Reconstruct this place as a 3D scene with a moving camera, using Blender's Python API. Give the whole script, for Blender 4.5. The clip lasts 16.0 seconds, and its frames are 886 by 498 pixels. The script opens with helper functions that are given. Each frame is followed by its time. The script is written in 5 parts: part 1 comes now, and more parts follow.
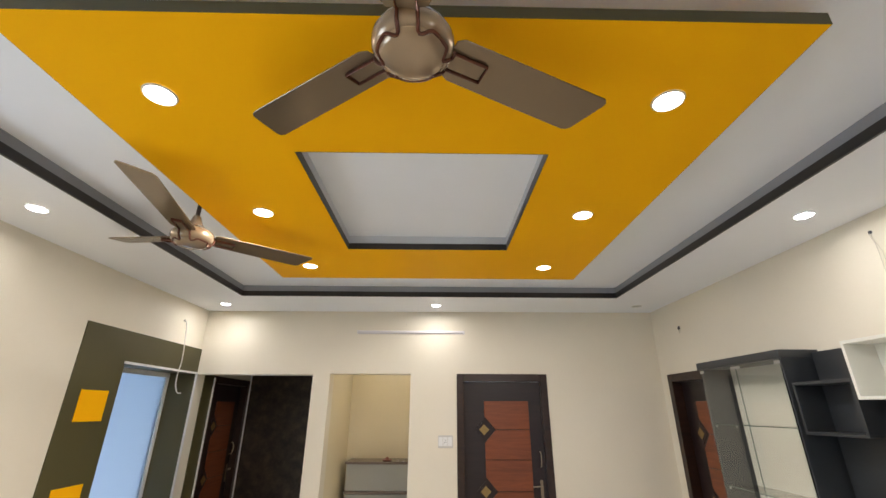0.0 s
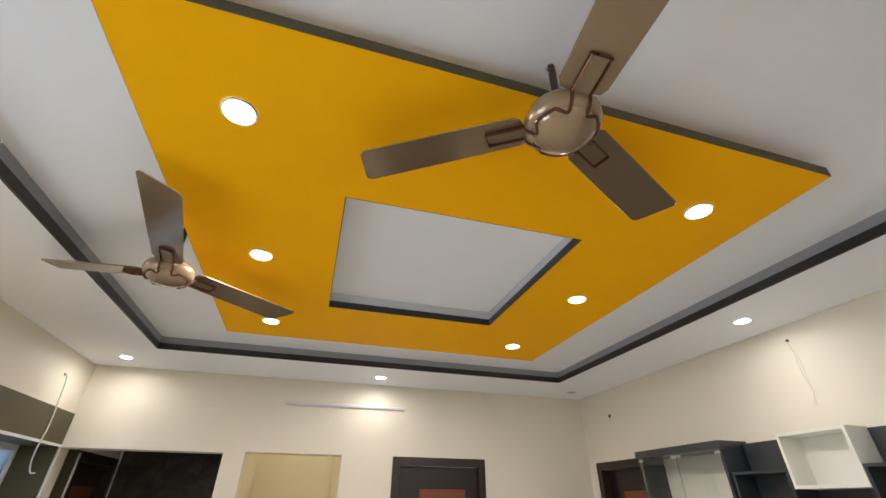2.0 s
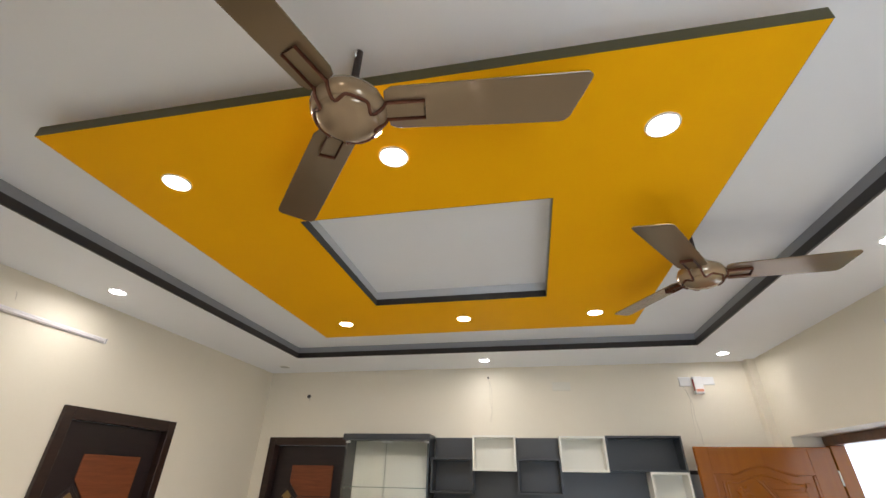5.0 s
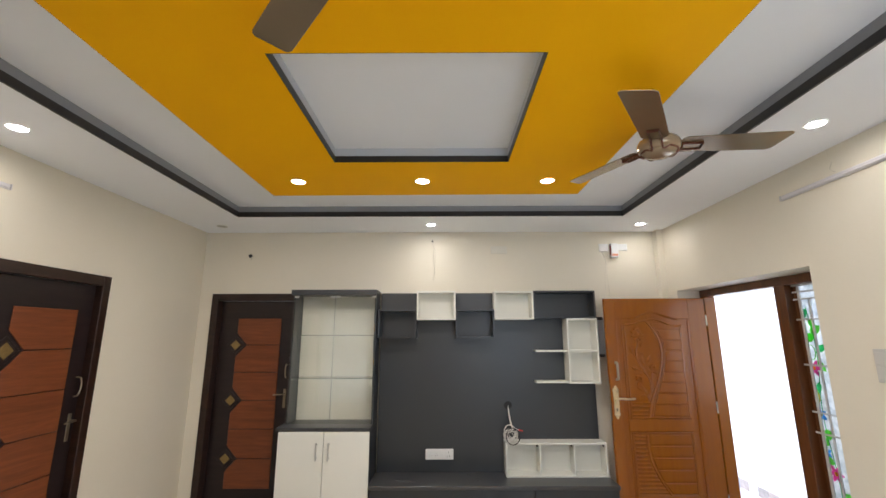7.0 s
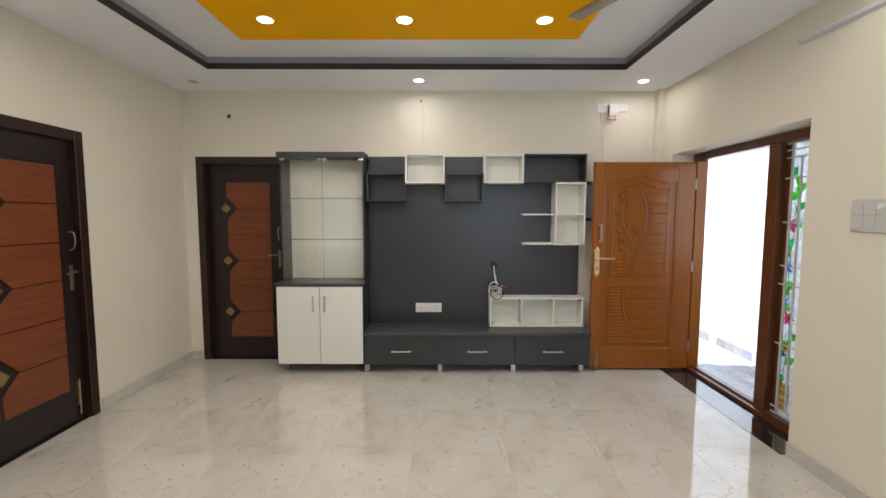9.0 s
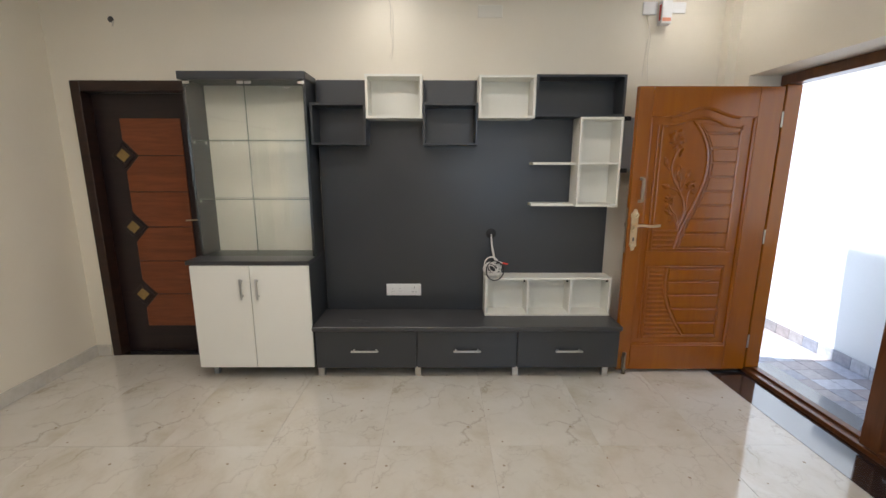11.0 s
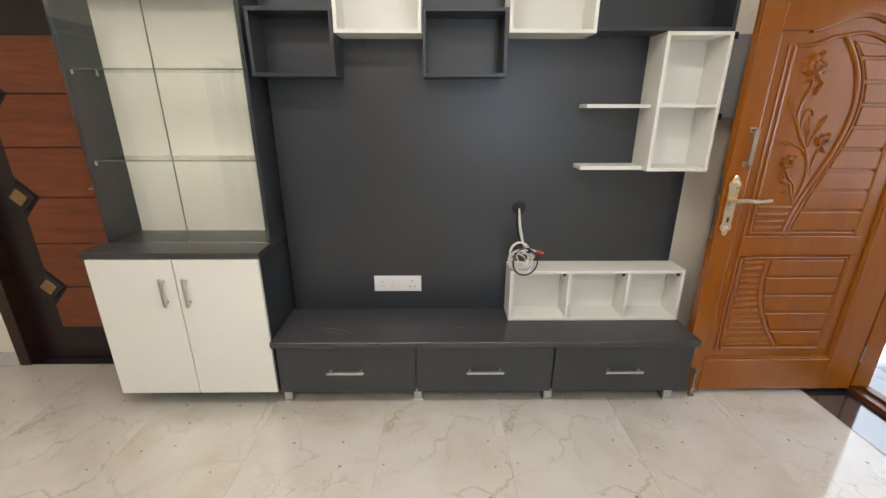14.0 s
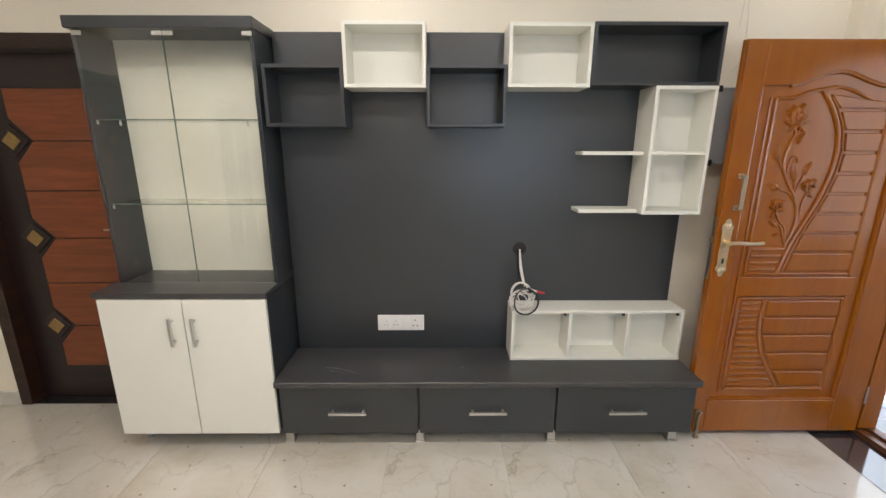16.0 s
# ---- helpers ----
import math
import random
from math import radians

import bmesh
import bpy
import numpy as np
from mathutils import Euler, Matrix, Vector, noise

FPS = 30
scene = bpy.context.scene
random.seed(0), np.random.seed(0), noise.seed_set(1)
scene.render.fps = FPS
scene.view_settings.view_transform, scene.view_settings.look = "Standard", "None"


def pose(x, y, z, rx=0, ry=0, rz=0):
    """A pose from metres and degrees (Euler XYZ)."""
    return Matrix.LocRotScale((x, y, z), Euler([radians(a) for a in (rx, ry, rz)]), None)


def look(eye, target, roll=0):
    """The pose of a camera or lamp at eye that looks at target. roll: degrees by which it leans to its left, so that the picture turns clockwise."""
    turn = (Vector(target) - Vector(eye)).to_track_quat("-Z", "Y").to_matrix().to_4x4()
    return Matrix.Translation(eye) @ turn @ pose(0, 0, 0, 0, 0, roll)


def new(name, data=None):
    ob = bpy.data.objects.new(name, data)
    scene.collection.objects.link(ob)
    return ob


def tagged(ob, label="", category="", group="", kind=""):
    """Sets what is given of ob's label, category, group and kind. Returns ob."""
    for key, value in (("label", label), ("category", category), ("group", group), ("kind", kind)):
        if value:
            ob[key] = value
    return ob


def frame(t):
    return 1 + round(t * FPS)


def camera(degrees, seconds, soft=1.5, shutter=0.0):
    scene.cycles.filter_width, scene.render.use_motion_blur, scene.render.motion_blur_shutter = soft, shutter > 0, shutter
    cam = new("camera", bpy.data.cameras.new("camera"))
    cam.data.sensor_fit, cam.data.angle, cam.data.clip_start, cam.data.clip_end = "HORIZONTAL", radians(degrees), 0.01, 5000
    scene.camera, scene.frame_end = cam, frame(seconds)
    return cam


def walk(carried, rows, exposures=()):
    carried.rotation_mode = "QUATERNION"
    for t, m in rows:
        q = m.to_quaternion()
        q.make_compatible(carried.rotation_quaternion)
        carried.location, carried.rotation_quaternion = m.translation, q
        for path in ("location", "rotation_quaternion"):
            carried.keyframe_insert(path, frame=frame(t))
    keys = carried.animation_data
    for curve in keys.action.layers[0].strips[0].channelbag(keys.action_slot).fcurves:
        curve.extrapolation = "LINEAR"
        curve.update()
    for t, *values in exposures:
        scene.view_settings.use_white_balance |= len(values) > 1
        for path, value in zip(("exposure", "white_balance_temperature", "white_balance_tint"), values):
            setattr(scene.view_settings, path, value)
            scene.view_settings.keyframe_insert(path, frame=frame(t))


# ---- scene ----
cam = camera(93.7, 16.0)
PATH = [
    (0, (0.038, 0.003, 1.758), (0.061, 1.868, 2.481), 0.2),
    (0.5, (0.035, -0.003, 1.764), (0.094, 1.779, 2.67), 0.1),
    (1, (-0.059, 0.028, 1.751), (0.071, 1.756, 2.749), 0.2),
    (1.5, (-0.226, 0.07, 1.73), (0.034, 1.761, 2.766), 0.3),
    (2, (-0.545, 0.129, 1.734), (-0.065, 1.766, 2.777), 0.4),
    (2.5, (-0.888, 0.233, 1.718), (-0.153, 1.773, 2.762), 0.6),
    (3, (-1.248, 0.485, 1.73), (-0.197, 1.837, 2.763), 0.5),
    (3.5, (-1.553, 0.759, 1.72), (-0.228, 1.848, 2.75), 0.7),
    (6, (-2.003, 1.865, 1.756), (-0.182, 1.901, 2.583), -0.0),
    (6.5, (-2.001, 1.859, 1.723), (-0.106, 1.872, 2.362), -0.1),
    (7, (-1.976, 1.854, 1.665), (-0.018, 1.863, 2.072), -0.1),
    (7.5, (-1.958, 1.833, 1.607), (0.034, 1.843, 1.784), 0.1),
    (8, (-1.956, 1.837, 1.54), (0.044, 1.844, 1.543), 0.2),
    (8.5, (-1.939, 1.828, 1.514), (0.058, 1.829, 1.41), 0.0),
    (9, (-1.923, 1.769, 1.506), (0.071, 1.767, 1.344), 0.1),
    (11.5, (-0.487, 1.623, 1.495), (1.459, 1.613, 1.031), 0.1),
    (12, (-0.231, 1.66, 1.495), (1.696, 1.651, 0.96), 0.2),
    (12.5, (-0.007, 1.642, 1.477), (1.909, 1.629, 0.903), 0.2),
    (13, (0.104, 1.641, 1.485), (2.007, 1.631, 0.867), 0.1),
    (13.5, (0.115, 1.665, 1.493), (2.009, 1.648, 0.852), 0.1),
    (14, (0.097, 1.678, 1.511), (1.989, 1.658, 0.863), 0.1),
    (14.5, (0.072, 1.681, 1.518), (1.972, 1.665, 0.894), 0.1),
    (15, (0.064, 1.691, 1.541), (1.971, 1.669, 0.937), 0.2),
    (15.5, (0.057, 1.69, 1.546), (1.98, 1.672, 0.995), 0.2),
    (16, (0.05, 1.686, 1.556), (1.99, 1.672, 1.068), 0.1),
]

KELVIN, TINT = 6050, 12
walk(cam, [(t, look(eye, target, roll)) for t, eye, target, roll in PATH],
     [(t, e, KELVIN, TINT) for t, e in ((0.0, 1.58), (0.5, 1.48), (3.5, 1.50), (6.0, 1.40), (7.5, 1.45), (9.0, 1.33), (11.5, 1.28), (12.5, 1.58), (14.5, 1.76), (16.0, 1.73))])

# ---- world and sun ----
world = bpy.data.worlds.new("sky")
scene.world = world
world.use_nodes = True
wn = world.node_tree
sky = wn.nodes.new("ShaderNodeTexSky")
sky.sky_type, sky.sun_disc = "NISHITA", False
sky.sun_elevation, sky.sun_rotation = radians(70), radians(10)
wn.links.new(sky.outputs[0], wn.nodes["Background"].inputs[0])
wn.nodes["Background"].inputs[1].default_value = 0.15
SUN_DIR = Vector((math.sin(radians(10)) * math.cos(radians(70)), math.cos(radians(10)) * math.cos(radians(70)), math.sin(radians(70))))
sun_data = bpy.data.lights.new("sun", "SUN")
sun_data.energy, sun_data.angle, sun_data.color = 5.0, radians(0.53), (1.0, 0.95, 0.87)
sun = new("sun", sun_data)
sun.matrix_world = look(SUN_DIR * 20, (0, 0, 0))

# downlights: (x, y)
CEIL, RAISED = 2.74, 2.835
INNER_SPOTS = [(x, y) for x in (-0.897, 0.814) for y in (1.125, 2.013, 2.895)]
OUTER_SPOTS = [(0.015, -0.075), (2.0, -0.075), (-2.07, 1.99), (2.0, 1.99), (-2.08, 4.1), (0.02, 4.1)]
SPOT_W, SPOT_COLOR = 3.1, (1.0, 0.905, 0.79)
for spots, watts in ((INNER_SPOTS, SPOT_W), (OUTER_SPOTS[:2] + OUTER_SPOTS[3:4], SPOT_W * 0.18), (OUTER_SPOTS[2:3] + OUTER_SPOTS[4:], SPOT_W * 0.3)):
    spot_data = bpy.data.lights.new("downlight_beam", "AREA")
    spot_data.shape, spot_data.size = "DISK", 0.1
    spot_data.energy, spot_data.color = watts, SPOT_COLOR
    spot_data.spread = radians(180 if watts == SPOT_W else 170)
    for x, y in spots:
        lamp = new("downlight_beam", spot_data)
        lamp.location = (x, y, CEIL - 0.012)
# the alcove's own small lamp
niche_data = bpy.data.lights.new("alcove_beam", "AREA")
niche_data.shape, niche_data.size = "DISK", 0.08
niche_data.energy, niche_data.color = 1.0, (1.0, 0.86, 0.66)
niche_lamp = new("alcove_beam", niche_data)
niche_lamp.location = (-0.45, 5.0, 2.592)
# daylight in the west window's opening
win_data = bpy.data.lights.new("window_daylight", "AREA")
win_data.shape, win_data.size, win_data.size_y = "RECTANGLE", 0.86, 1.14
win_data.energy, win_data.color = 4.4, (0.72, 0.86, 1.0)
win_lamp = new("window_daylight", win_data)
win_lamp.matrix_world = look((-2.66, 0.625, 1.475), (0.0, 0.625, 1.475))



# ---- materials ----
def node_mat(name):
    m = bpy.data.materials.new(name)
    m.use_nodes = True
    t = m.node_tree
    return m, t, t.nodes["Principled BSDF"]


def N(t, kind, **sets):
    n = t.nodes.new(kind)
    for k, v in sets.items():
        if k in n.inputs:
            n.inputs[k].default_value = v
    return n


def ramp(t, stops):
    r = t.nodes.new("ShaderNodeValToRGB")
    while len(r.color_ramp.elements) < len(stops):
        r.color_ramp.elements.new(0.5)
    for e, (p, c) in zip(r.color_ramp.elements, stops):
        e.position, e.color = p, (*c, 1)
    return r


def shade(c, k):
    return tuple(min(1, v * k) for v in c)


def painted(name, c, rough=0.5, var=0.06, fine=90.0, bump=0.05, metal=0.0, big=1.3, coat=0.0, spec=0.5):
    """A coloured surface with broad stains, fine grain and a little relief."""
    m, t, b = node_mat(name)
    co = N(t, "ShaderNodeTexCoord")
    n1 = N(t, "ShaderNodeTexNoise", Scale=big, Detail=5.0, Roughness=0.6)
    n2 = N(t, "ShaderNodeTexNoise", Scale=fine, Detail=3.0)
    t.links.new(co.outputs["Object"], n1.inputs["Vector"])
    t.links.new(co.outputs["Object"], n2.inputs["Vector"])
    r = ramp(t, [(0.3, shade(c, 1 - var)), (0.7, shade(c, 1 + var * 0.6))])
    mix = t.nodes.new("ShaderNodeMixRGB")
    mix.blend_type, mix.inputs[0].default_value = "OVERLAY", var * 1.2
    t.links.new(n1.outputs[0], r.inputs[0])
    t.links.new(r.outputs[0], mix.inputs[1])
    t.links.new(n2.outputs[0], mix.inputs[2])
    t.links.new(mix.outputs[0], b.inputs["Base Color"])
    rr = N(t, "ShaderNodeMapRange")
    rr.inputs["To Min"].default_value, rr.inputs["To Max"].default_value = max(0.02, rough - 0.06), min(1, rough + 0.08)
    t.links.new(n1.outputs[0], rr.inputs[0])
    t.links.new(rr.outputs[0], b.inputs["Roughness"])
    b.inputs["Metallic"].default_value = metal
    b.inputs["Coat Weight"].default_value = coat
    b.inputs["Specular IOR Level"].default_value = spec
    if bump:
        bp = N(t, "ShaderNodeBump", Strength=bump, Distance=0.002)
        t.links.new(n2.outputs[0], bp.inputs["Height"])
        t.links.new(bp.outputs[0], b.inputs["Normal"])
    return m


def wood(name, dark, light, rough=0.3, scale=(3, 3, 26), axis_swap=False, coat=0.0, bump=0.08):
    m, t, b = node_mat(name)
    co = N(t, "ShaderNodeTexCoord")
    mp = t.nodes.new("ShaderNodeMapping")
    mp.inputs["Scale"].default_value = scale
    t.links.new(co.outputs["Object"], mp.inputs[0])
    n1 = N(t, "ShaderNodeTexNoise", Scale=1.0, Detail=6.0, Roughness=0.62, Distortion=1.1)
    n2 = N(t, "ShaderNodeTexNoise", Scale=7.0, Detail=4.0, Roughness=0.6)
    t.links.new(mp.outputs[0], n1.inputs["Vector"])
    t.links.new(mp.outputs[0], n2.inputs["Vector"])
    add = t.nodes.new("ShaderNodeMath")
    add.operation = "MULTIPLY_ADD"
    add.inputs[1].default_value = 0.3
    t.links.new(n2.outputs[0], add.inputs[0])
    t.links.new(n1.outputs[0], add.inputs[2])
    r = ramp(t, [(0.42, dark), (0.82, light)])
    t.links.new(add.outputs[0], r.inputs[0])
    t.links.new(r.outputs[0], b.inputs["Base Color"])
    b.inputs["Roughness"].default_value = rough
    b.inputs["Coat Weight"].default_value = coat
    b.inputs["Coat Roughness"].default_value = 0.17
    bp = N(t, "ShaderNodeBump", Strength=bump, Distance=0.001)
    t.links.new(n2.outputs[0], bp.inputs["Height"])
    t.links.new(bp.outputs[0], b.inputs["Normal"])
    return m


def marble(name, base, warm, vein, rough=0.055):
    """Polished tile with cloudy beige drifts and thin broken veins."""
    material, t, b = node_mat(name)
    co = N(t, "ShaderNodeTexCoord")
    inf = N(t, "ShaderNodeObjectInfo")
    sh = t.nodes.new("ShaderNodeVectorMath")
    sh.operation = "MULTIPLY_ADD"
    sh.inputs[1].default_value = (23.0, 17.0, 9.0)
    pick = t.nodes.new("ShaderNodeMath")
    pick.operation = "SNAP"
    pick.inputs[1].default_value = 0.34
    t.links.new(inf.outputs["Random"], pick.inputs[0])
    t.links.new(pick.outputs[0], sh.inputs[0])
    t.links.new(co.outputs["Object"], sh.inputs[2])
    n1 = N(t, "ShaderNodeTexNoise", Scale=2.2, Detail=8.0, Roughness=0.62, Distortion=0.3)
    n2 = N(t, "ShaderNodeTexNoise", Scale=3.6, Detail=7.0, Roughness=0.62)
    n3 = N(t, "ShaderNodeTexNoise", Scale=1.7, Detail=4.0)
    n4 = N(t, "ShaderNodeTexNoise", Scale=55.0, Detail=3.0)
    for n in (n1, n2, n3, n4):
        t.links.new(sh.outputs[0], n.inputs["Vector"])
    cloud = ramp(t, [(0.34, warm), (0.47, tuple((p + q * 2) / 3 for p, q in zip(warm, base))), (0.62, base)])
    t.links.new(n1.outputs[0], cloud.inputs[0])
    # cracks: cell edges of a bent lattice, broken up by a slow noise
    bend = t.nodes.new("ShaderNodeVectorMath")
    bend.operation = "MULTIPLY_ADD"
    bend.inputs[1].default_value = (0.42, 0.42, 0.42)
    t.links.new(n2.outputs["Color"], bend.inputs[0])
    t.links.new(sh.outputs[0], bend.inputs[2])
    lines = []
    for size, width, strength, g0, g1 in ((2.3, 0.020, 0.55, 0.46, 0.64), (5.2, 0.030, 0.44, 0.49, 0.66), (12.0, 0.06, 0.26, 0.52, 0.68)):
        cell = N(t, "ShaderNodeTexVoronoi", Scale=size)
        cell.feature, cell.voronoi_dimensions = "DISTANCE_TO_EDGE", "2D"
        t.links.new(bend.outputs[0], cell.inputs["Vector"])
        line = ramp(t, [(0.0, (strength,) * 3), (width * 0.35, (strength * 0.55,) * 3), (width * 1.6, (0, 0, 0))])
        t.links.new(cell.outputs["Distance"], line.inputs[0])
        slow = N(t, "ShaderNodeTexNoise", Scale=1.1 + size * 0.5, Detail=3.0)
        t.links.new(sh.outputs[0], slow.inputs["Vector"])
        gate = ramp(t, [(g0, (0, 0, 0)), (g1, (1, 1, 1))])
        t.links.new(slow.outputs[0], gate.inputs[0])
        m = t.nodes.new("ShaderNodeMath")
        m.operation = "MULTIPLY"
        t.links.new(line.outputs[0], m.inputs[0])
        t.links.new(gate.outputs[0], m.inputs[1])
        lines.append(m)
    mul = lines[0]
    for other in lines[1:]:
        m6 = t.nodes.new("ShaderNodeMath")
        m6.operation = "MAXIMUM"
        t.links.new(mul.outputs[0], m6.inputs[0])
        t.links.new(other.outputs[0], m6.inputs[1])
        mul = m6
    mix = t.nodes.new("ShaderNodeMixRGB")
    mix.inputs[2].default_value = (*vein, 1)
    t.links.new(mul.outputs[0], mix.inputs[0])
    t.links.new(cloud.outputs[0], mix.inputs[1])
    vo = N(t, "ShaderNodeTexVoronoi", Scale=6.5)
    vo.voronoi_dimensions = "2D"
    t.links.new(sh.outputs[0], vo.inputs["Vector"])
    wob = t.nodes.new("ShaderNodeMath")
    wob.operation = "MULTIPLY_ADD"
    wob.inputs[1].default_value = 0.09
    t.links.new(n4.outputs[0], wob.inputs[0])
    t.links.new(vo.outputs["Distance"], wob.inputs[2])
    dot = ramp(t, [(0.075, (0.75, 0.75, 0.75)), (0.095, (0, 0, 0))])
    t.links.new(wob.outputs[0], dot.inputs[0])
    few = N(t, "ShaderNodeSeparateColor")
    t.links.new(vo.outputs["Color"], few.inputs[0])
    keep = ramp(t, [(0.72, (0, 0, 0)), (0.74, (1, 1, 1))])
    t.links.new(few.outputs[0], keep.inputs[0])
    dm = t.nodes.new("ShaderNodeMath")
    dm.operation = "MULTIPLY"
    t.links.new(dot.outputs[0], dm.inputs[0])
    t.links.new(keep.outputs[0], dm.inputs[1])
    mix2 = t.nodes.new("ShaderNodeMixRGB")
    mix2.inputs[2].default_value = (0.25, 0.17, 0.10, 1)
    t.links.new(dm.outputs[0], mix2.inputs[0])
    t.links.new(mix.outputs[0], mix2.inputs[1])
    t.links.new(mix2.outputs[0], b.inputs["Base Color"])
    rr = N(t, "ShaderNodeMapRange")
    rr.inputs["To Min"].default_value, rr.inputs["To Max"].default_value = rough * 0.7, rough * 1.8
    t.links.new(n4.outputs[0], rr.inputs[0])
    t.links.new(rr.outputs[0], b.inputs["Roughness"])
    b.inputs["IOR"].default_value = 1.95
    bp = N(t, "ShaderNodeBump", Strength=0.015, Distance=0.002)
    t.links.new(n1.outputs[0], bp.inputs["Height"])
    t.links.new(bp.outputs[0], b.inputs["Normal"])
    return material


def piece_mat(name, colours, rough):
    """Stone pieces, each of one of a few colours, mottled inside."""
    m, t, b = node_mat(name)
    inf = N(t, "ShaderNodeObjectInfo")
    co = N(t, "ShaderNodeTexCoord")
    r = ramp(t, [(k / len(colours), c) for k, c in enumerate(colours)])
    r.color_ramp.interpolation = "CONSTANT"
    t.links.new(inf.outputs["Random"], r.inputs[0])
    n = N(t, "ShaderNodeTexNoise", Scale=22.0, Detail=5.0, Roughness=0.65)
    t.links.new(co.outputs["Object"], n.inputs["Vector"])
    mix = t.nodes.new("ShaderNodeMixRGB")
    mix.blend_type, mix.inputs[0].default_value = "OVERLAY", 0.5
    t.links.new(r.outputs[0], mix.inputs[1])
    t.links.new(n.outputs[0], mix.inputs[2])
    t.links.new(mix.outputs[0], b.inputs["Base Color"])
    b.inputs["Roughness"].default_value = rough
    return m


def emit(name, c, power):
    m, t, b = node_mat(name)
    b.inputs["Base Color"].default_value = (*c, 1)
    b.inputs["Emission Color"].default_value = (*c, 1)
    b.inputs["Emission Strength"].default_value = power
    return m


def glass(name, c=(0.93, 0.97, 0.96), rough=0.0):
    m, t, b = node_mat(name)
    b.inputs["Base Color"].default_value = (*c, 1)
    b.inputs["Roughness"].default_value = rough
    b.inputs["Transmission Weight"].default_value = 1.0
    b.inputs["IOR"].default_value = 1.45
    return m


CREAM = painted("cream wall paint", (0.79, 0.735, 0.612), 0.55, 0.03, 60, 0.06)
WHITE_CEIL = painted("cool white ceiling paint", (0.90, 0.92, 0.955), 0.6, 0.02, 70, 0.04)
YELLOW = painted("mustard yellow ceiling paint", (1.0, 0.492, 0.0), 0.45, 0.03, 80, 0.03, spec=0.03)
OLIVE = painted("olive green paint", (0.082, 0.071, 0.025), 0.5, 0.05, 70, 0.05)
BLACK_TRIM = painted("black brown trim paint", (0.022, 0.018, 0.017), 0.4, 0.1, 80, 0.04)
CHARCOAL = painted("charcoal laminate", (0.027, 0.031, 0.036), 0.36, 0.1, 160, 0.08, spec=0.7)
CHARCOAL_TOP = painted("dusty charcoal laminate", (0.054, 0.054, 0.056), 0.3, 0.25, 120, 0.06, big=4.0)
CHARCOAL_EDGE = painted("charcoal edge band", (0.045, 0.048, 0.055), 0.4, 0.08, 160, 0.03)
IVORY = painted("ivory laminate", (0.80, 0.795, 0.725), 0.4, 0.03, 140, 0.04)
DARK_WOOD = wood("dark brown laminate door", (0.009, 0.0045, 0.005), (0.02, 0.0095, 0.009), 0.35, (2, 2, 20))
FRAME_WOOD = wood("dark stained door frame", (0.012, 0.005, 0.003), (0.034, 0.013, 0.007), 0.35, (3, 3, 18))
TERRACOTTA = wood("red brown door panel", (0.125, 0.030, 0.008), (0.215, 0.058, 0.016), 0.38, (2.0, 2.0, 30))
TEAK = wood("polished teak", (0.268, 0.072, 0.0006), (0.318, 0.097, 0.0010), 0.24, (9, 9, 0.8), coat=0.3, bump=0.03)
TEAK_FRAME = wood("teak frame", (0.075, 0.025, 0.007), (0.15, 0.052, 0.015), 0.3, (14, 14, 1.8), coat=0.2)
BRASS = painted("brushed brass", (0.86, 0.70, 0.45), 0.28, 0.1, 200, 0.03, metal=1.0, big=20)
ANTIQUE = painted("antique brass", (0.52, 0.44, 0.31), 0.35, 0.15, 200, 0.03, metal=1.0, big=20)
AGED = painted("aged dark brass", (0.36, 0.30, 0.21), 0.38, 0.15, 200, 0.03, metal=1.0, big=20)
CHROME = painted("brushed steel", (0.60, 0.60, 0.58), 0.34, 0.05, 200, 0.0, metal=1.0)
GOLD_INLAY = painted("gold inlay", (0.30, 0.205, 0.075), 0.35, 0.15, 300, 0.25, metal=0.6, big=40)
FAN_GOLD = painted("champagne gold enamel", (0.365, 0.268, 0.168), 0.2, 0.03, 300, 0.02, metal=0.45, coat=0.4)
FAN_BLADE = painted("champagne blade enamel", (0.235, 0.172, 0.105), 0.17, 0.03, 300, 0.02, metal=0.4)
COPPER = painted("copper brown trim", (0.125, 0.042, 0.024), 0.25, 0.05, 200, 0.0, metal=0.35)
ROD = painted("dark brown rod enamel", (0.032, 0.017, 0.013), 0.4, 0.05, 200, 0.0)
WHITE_PLASTIC = painted("white plastic", (0.80, 0.80, 0.79), 0.3, 0.02, 100, 0.0)
GREY_PLASTIC = painted("grey plastic", (0.33, 0.34, 0.35), 0.4, 0.05, 100, 0.0)
BLACK_PLASTIC = painted("black plastic", (0.012, 0.012, 0.013), 0.6, 0.05, 100, 0.0)
RED_PLASTIC = painted("red plastic", (0.5, 0.03, 0.02), 0.35, 0.05, 100, 0.0)
ORANGE_PLASTIC = painted("orange plastic", (0.72, 0.30, 0.18), 0.35, 0.05, 100, 0.0)
LENS = emit("lit downlight lens", (1.0, 0.96, 0.88), 14.0)
ALCOVE_PAINT = painted("straw alcove paint", (0.75, 0.665, 0.47), 0.5, 0.04, 60, 0.05)
# grey that stands for shade on the white coffer side
BAND_SHADE = painted("shade grey of the coffer side", (0.30, 0.31, 0.335), 0.55, 0.03, 80, 0.03)
DEAD_LENS = painted("unlit downlight lens", (0.40, 0.40, 0.38), 0.3, 0.03, 100, 0.0)
CABINET_BACK = painted("pale beige laminate", (0.66, 0.63, 0.545), 0.4, 0.03, 140, 0.04)
GLASS = glass("clear cabinet glass", (0.79, 0.80, 0.755))
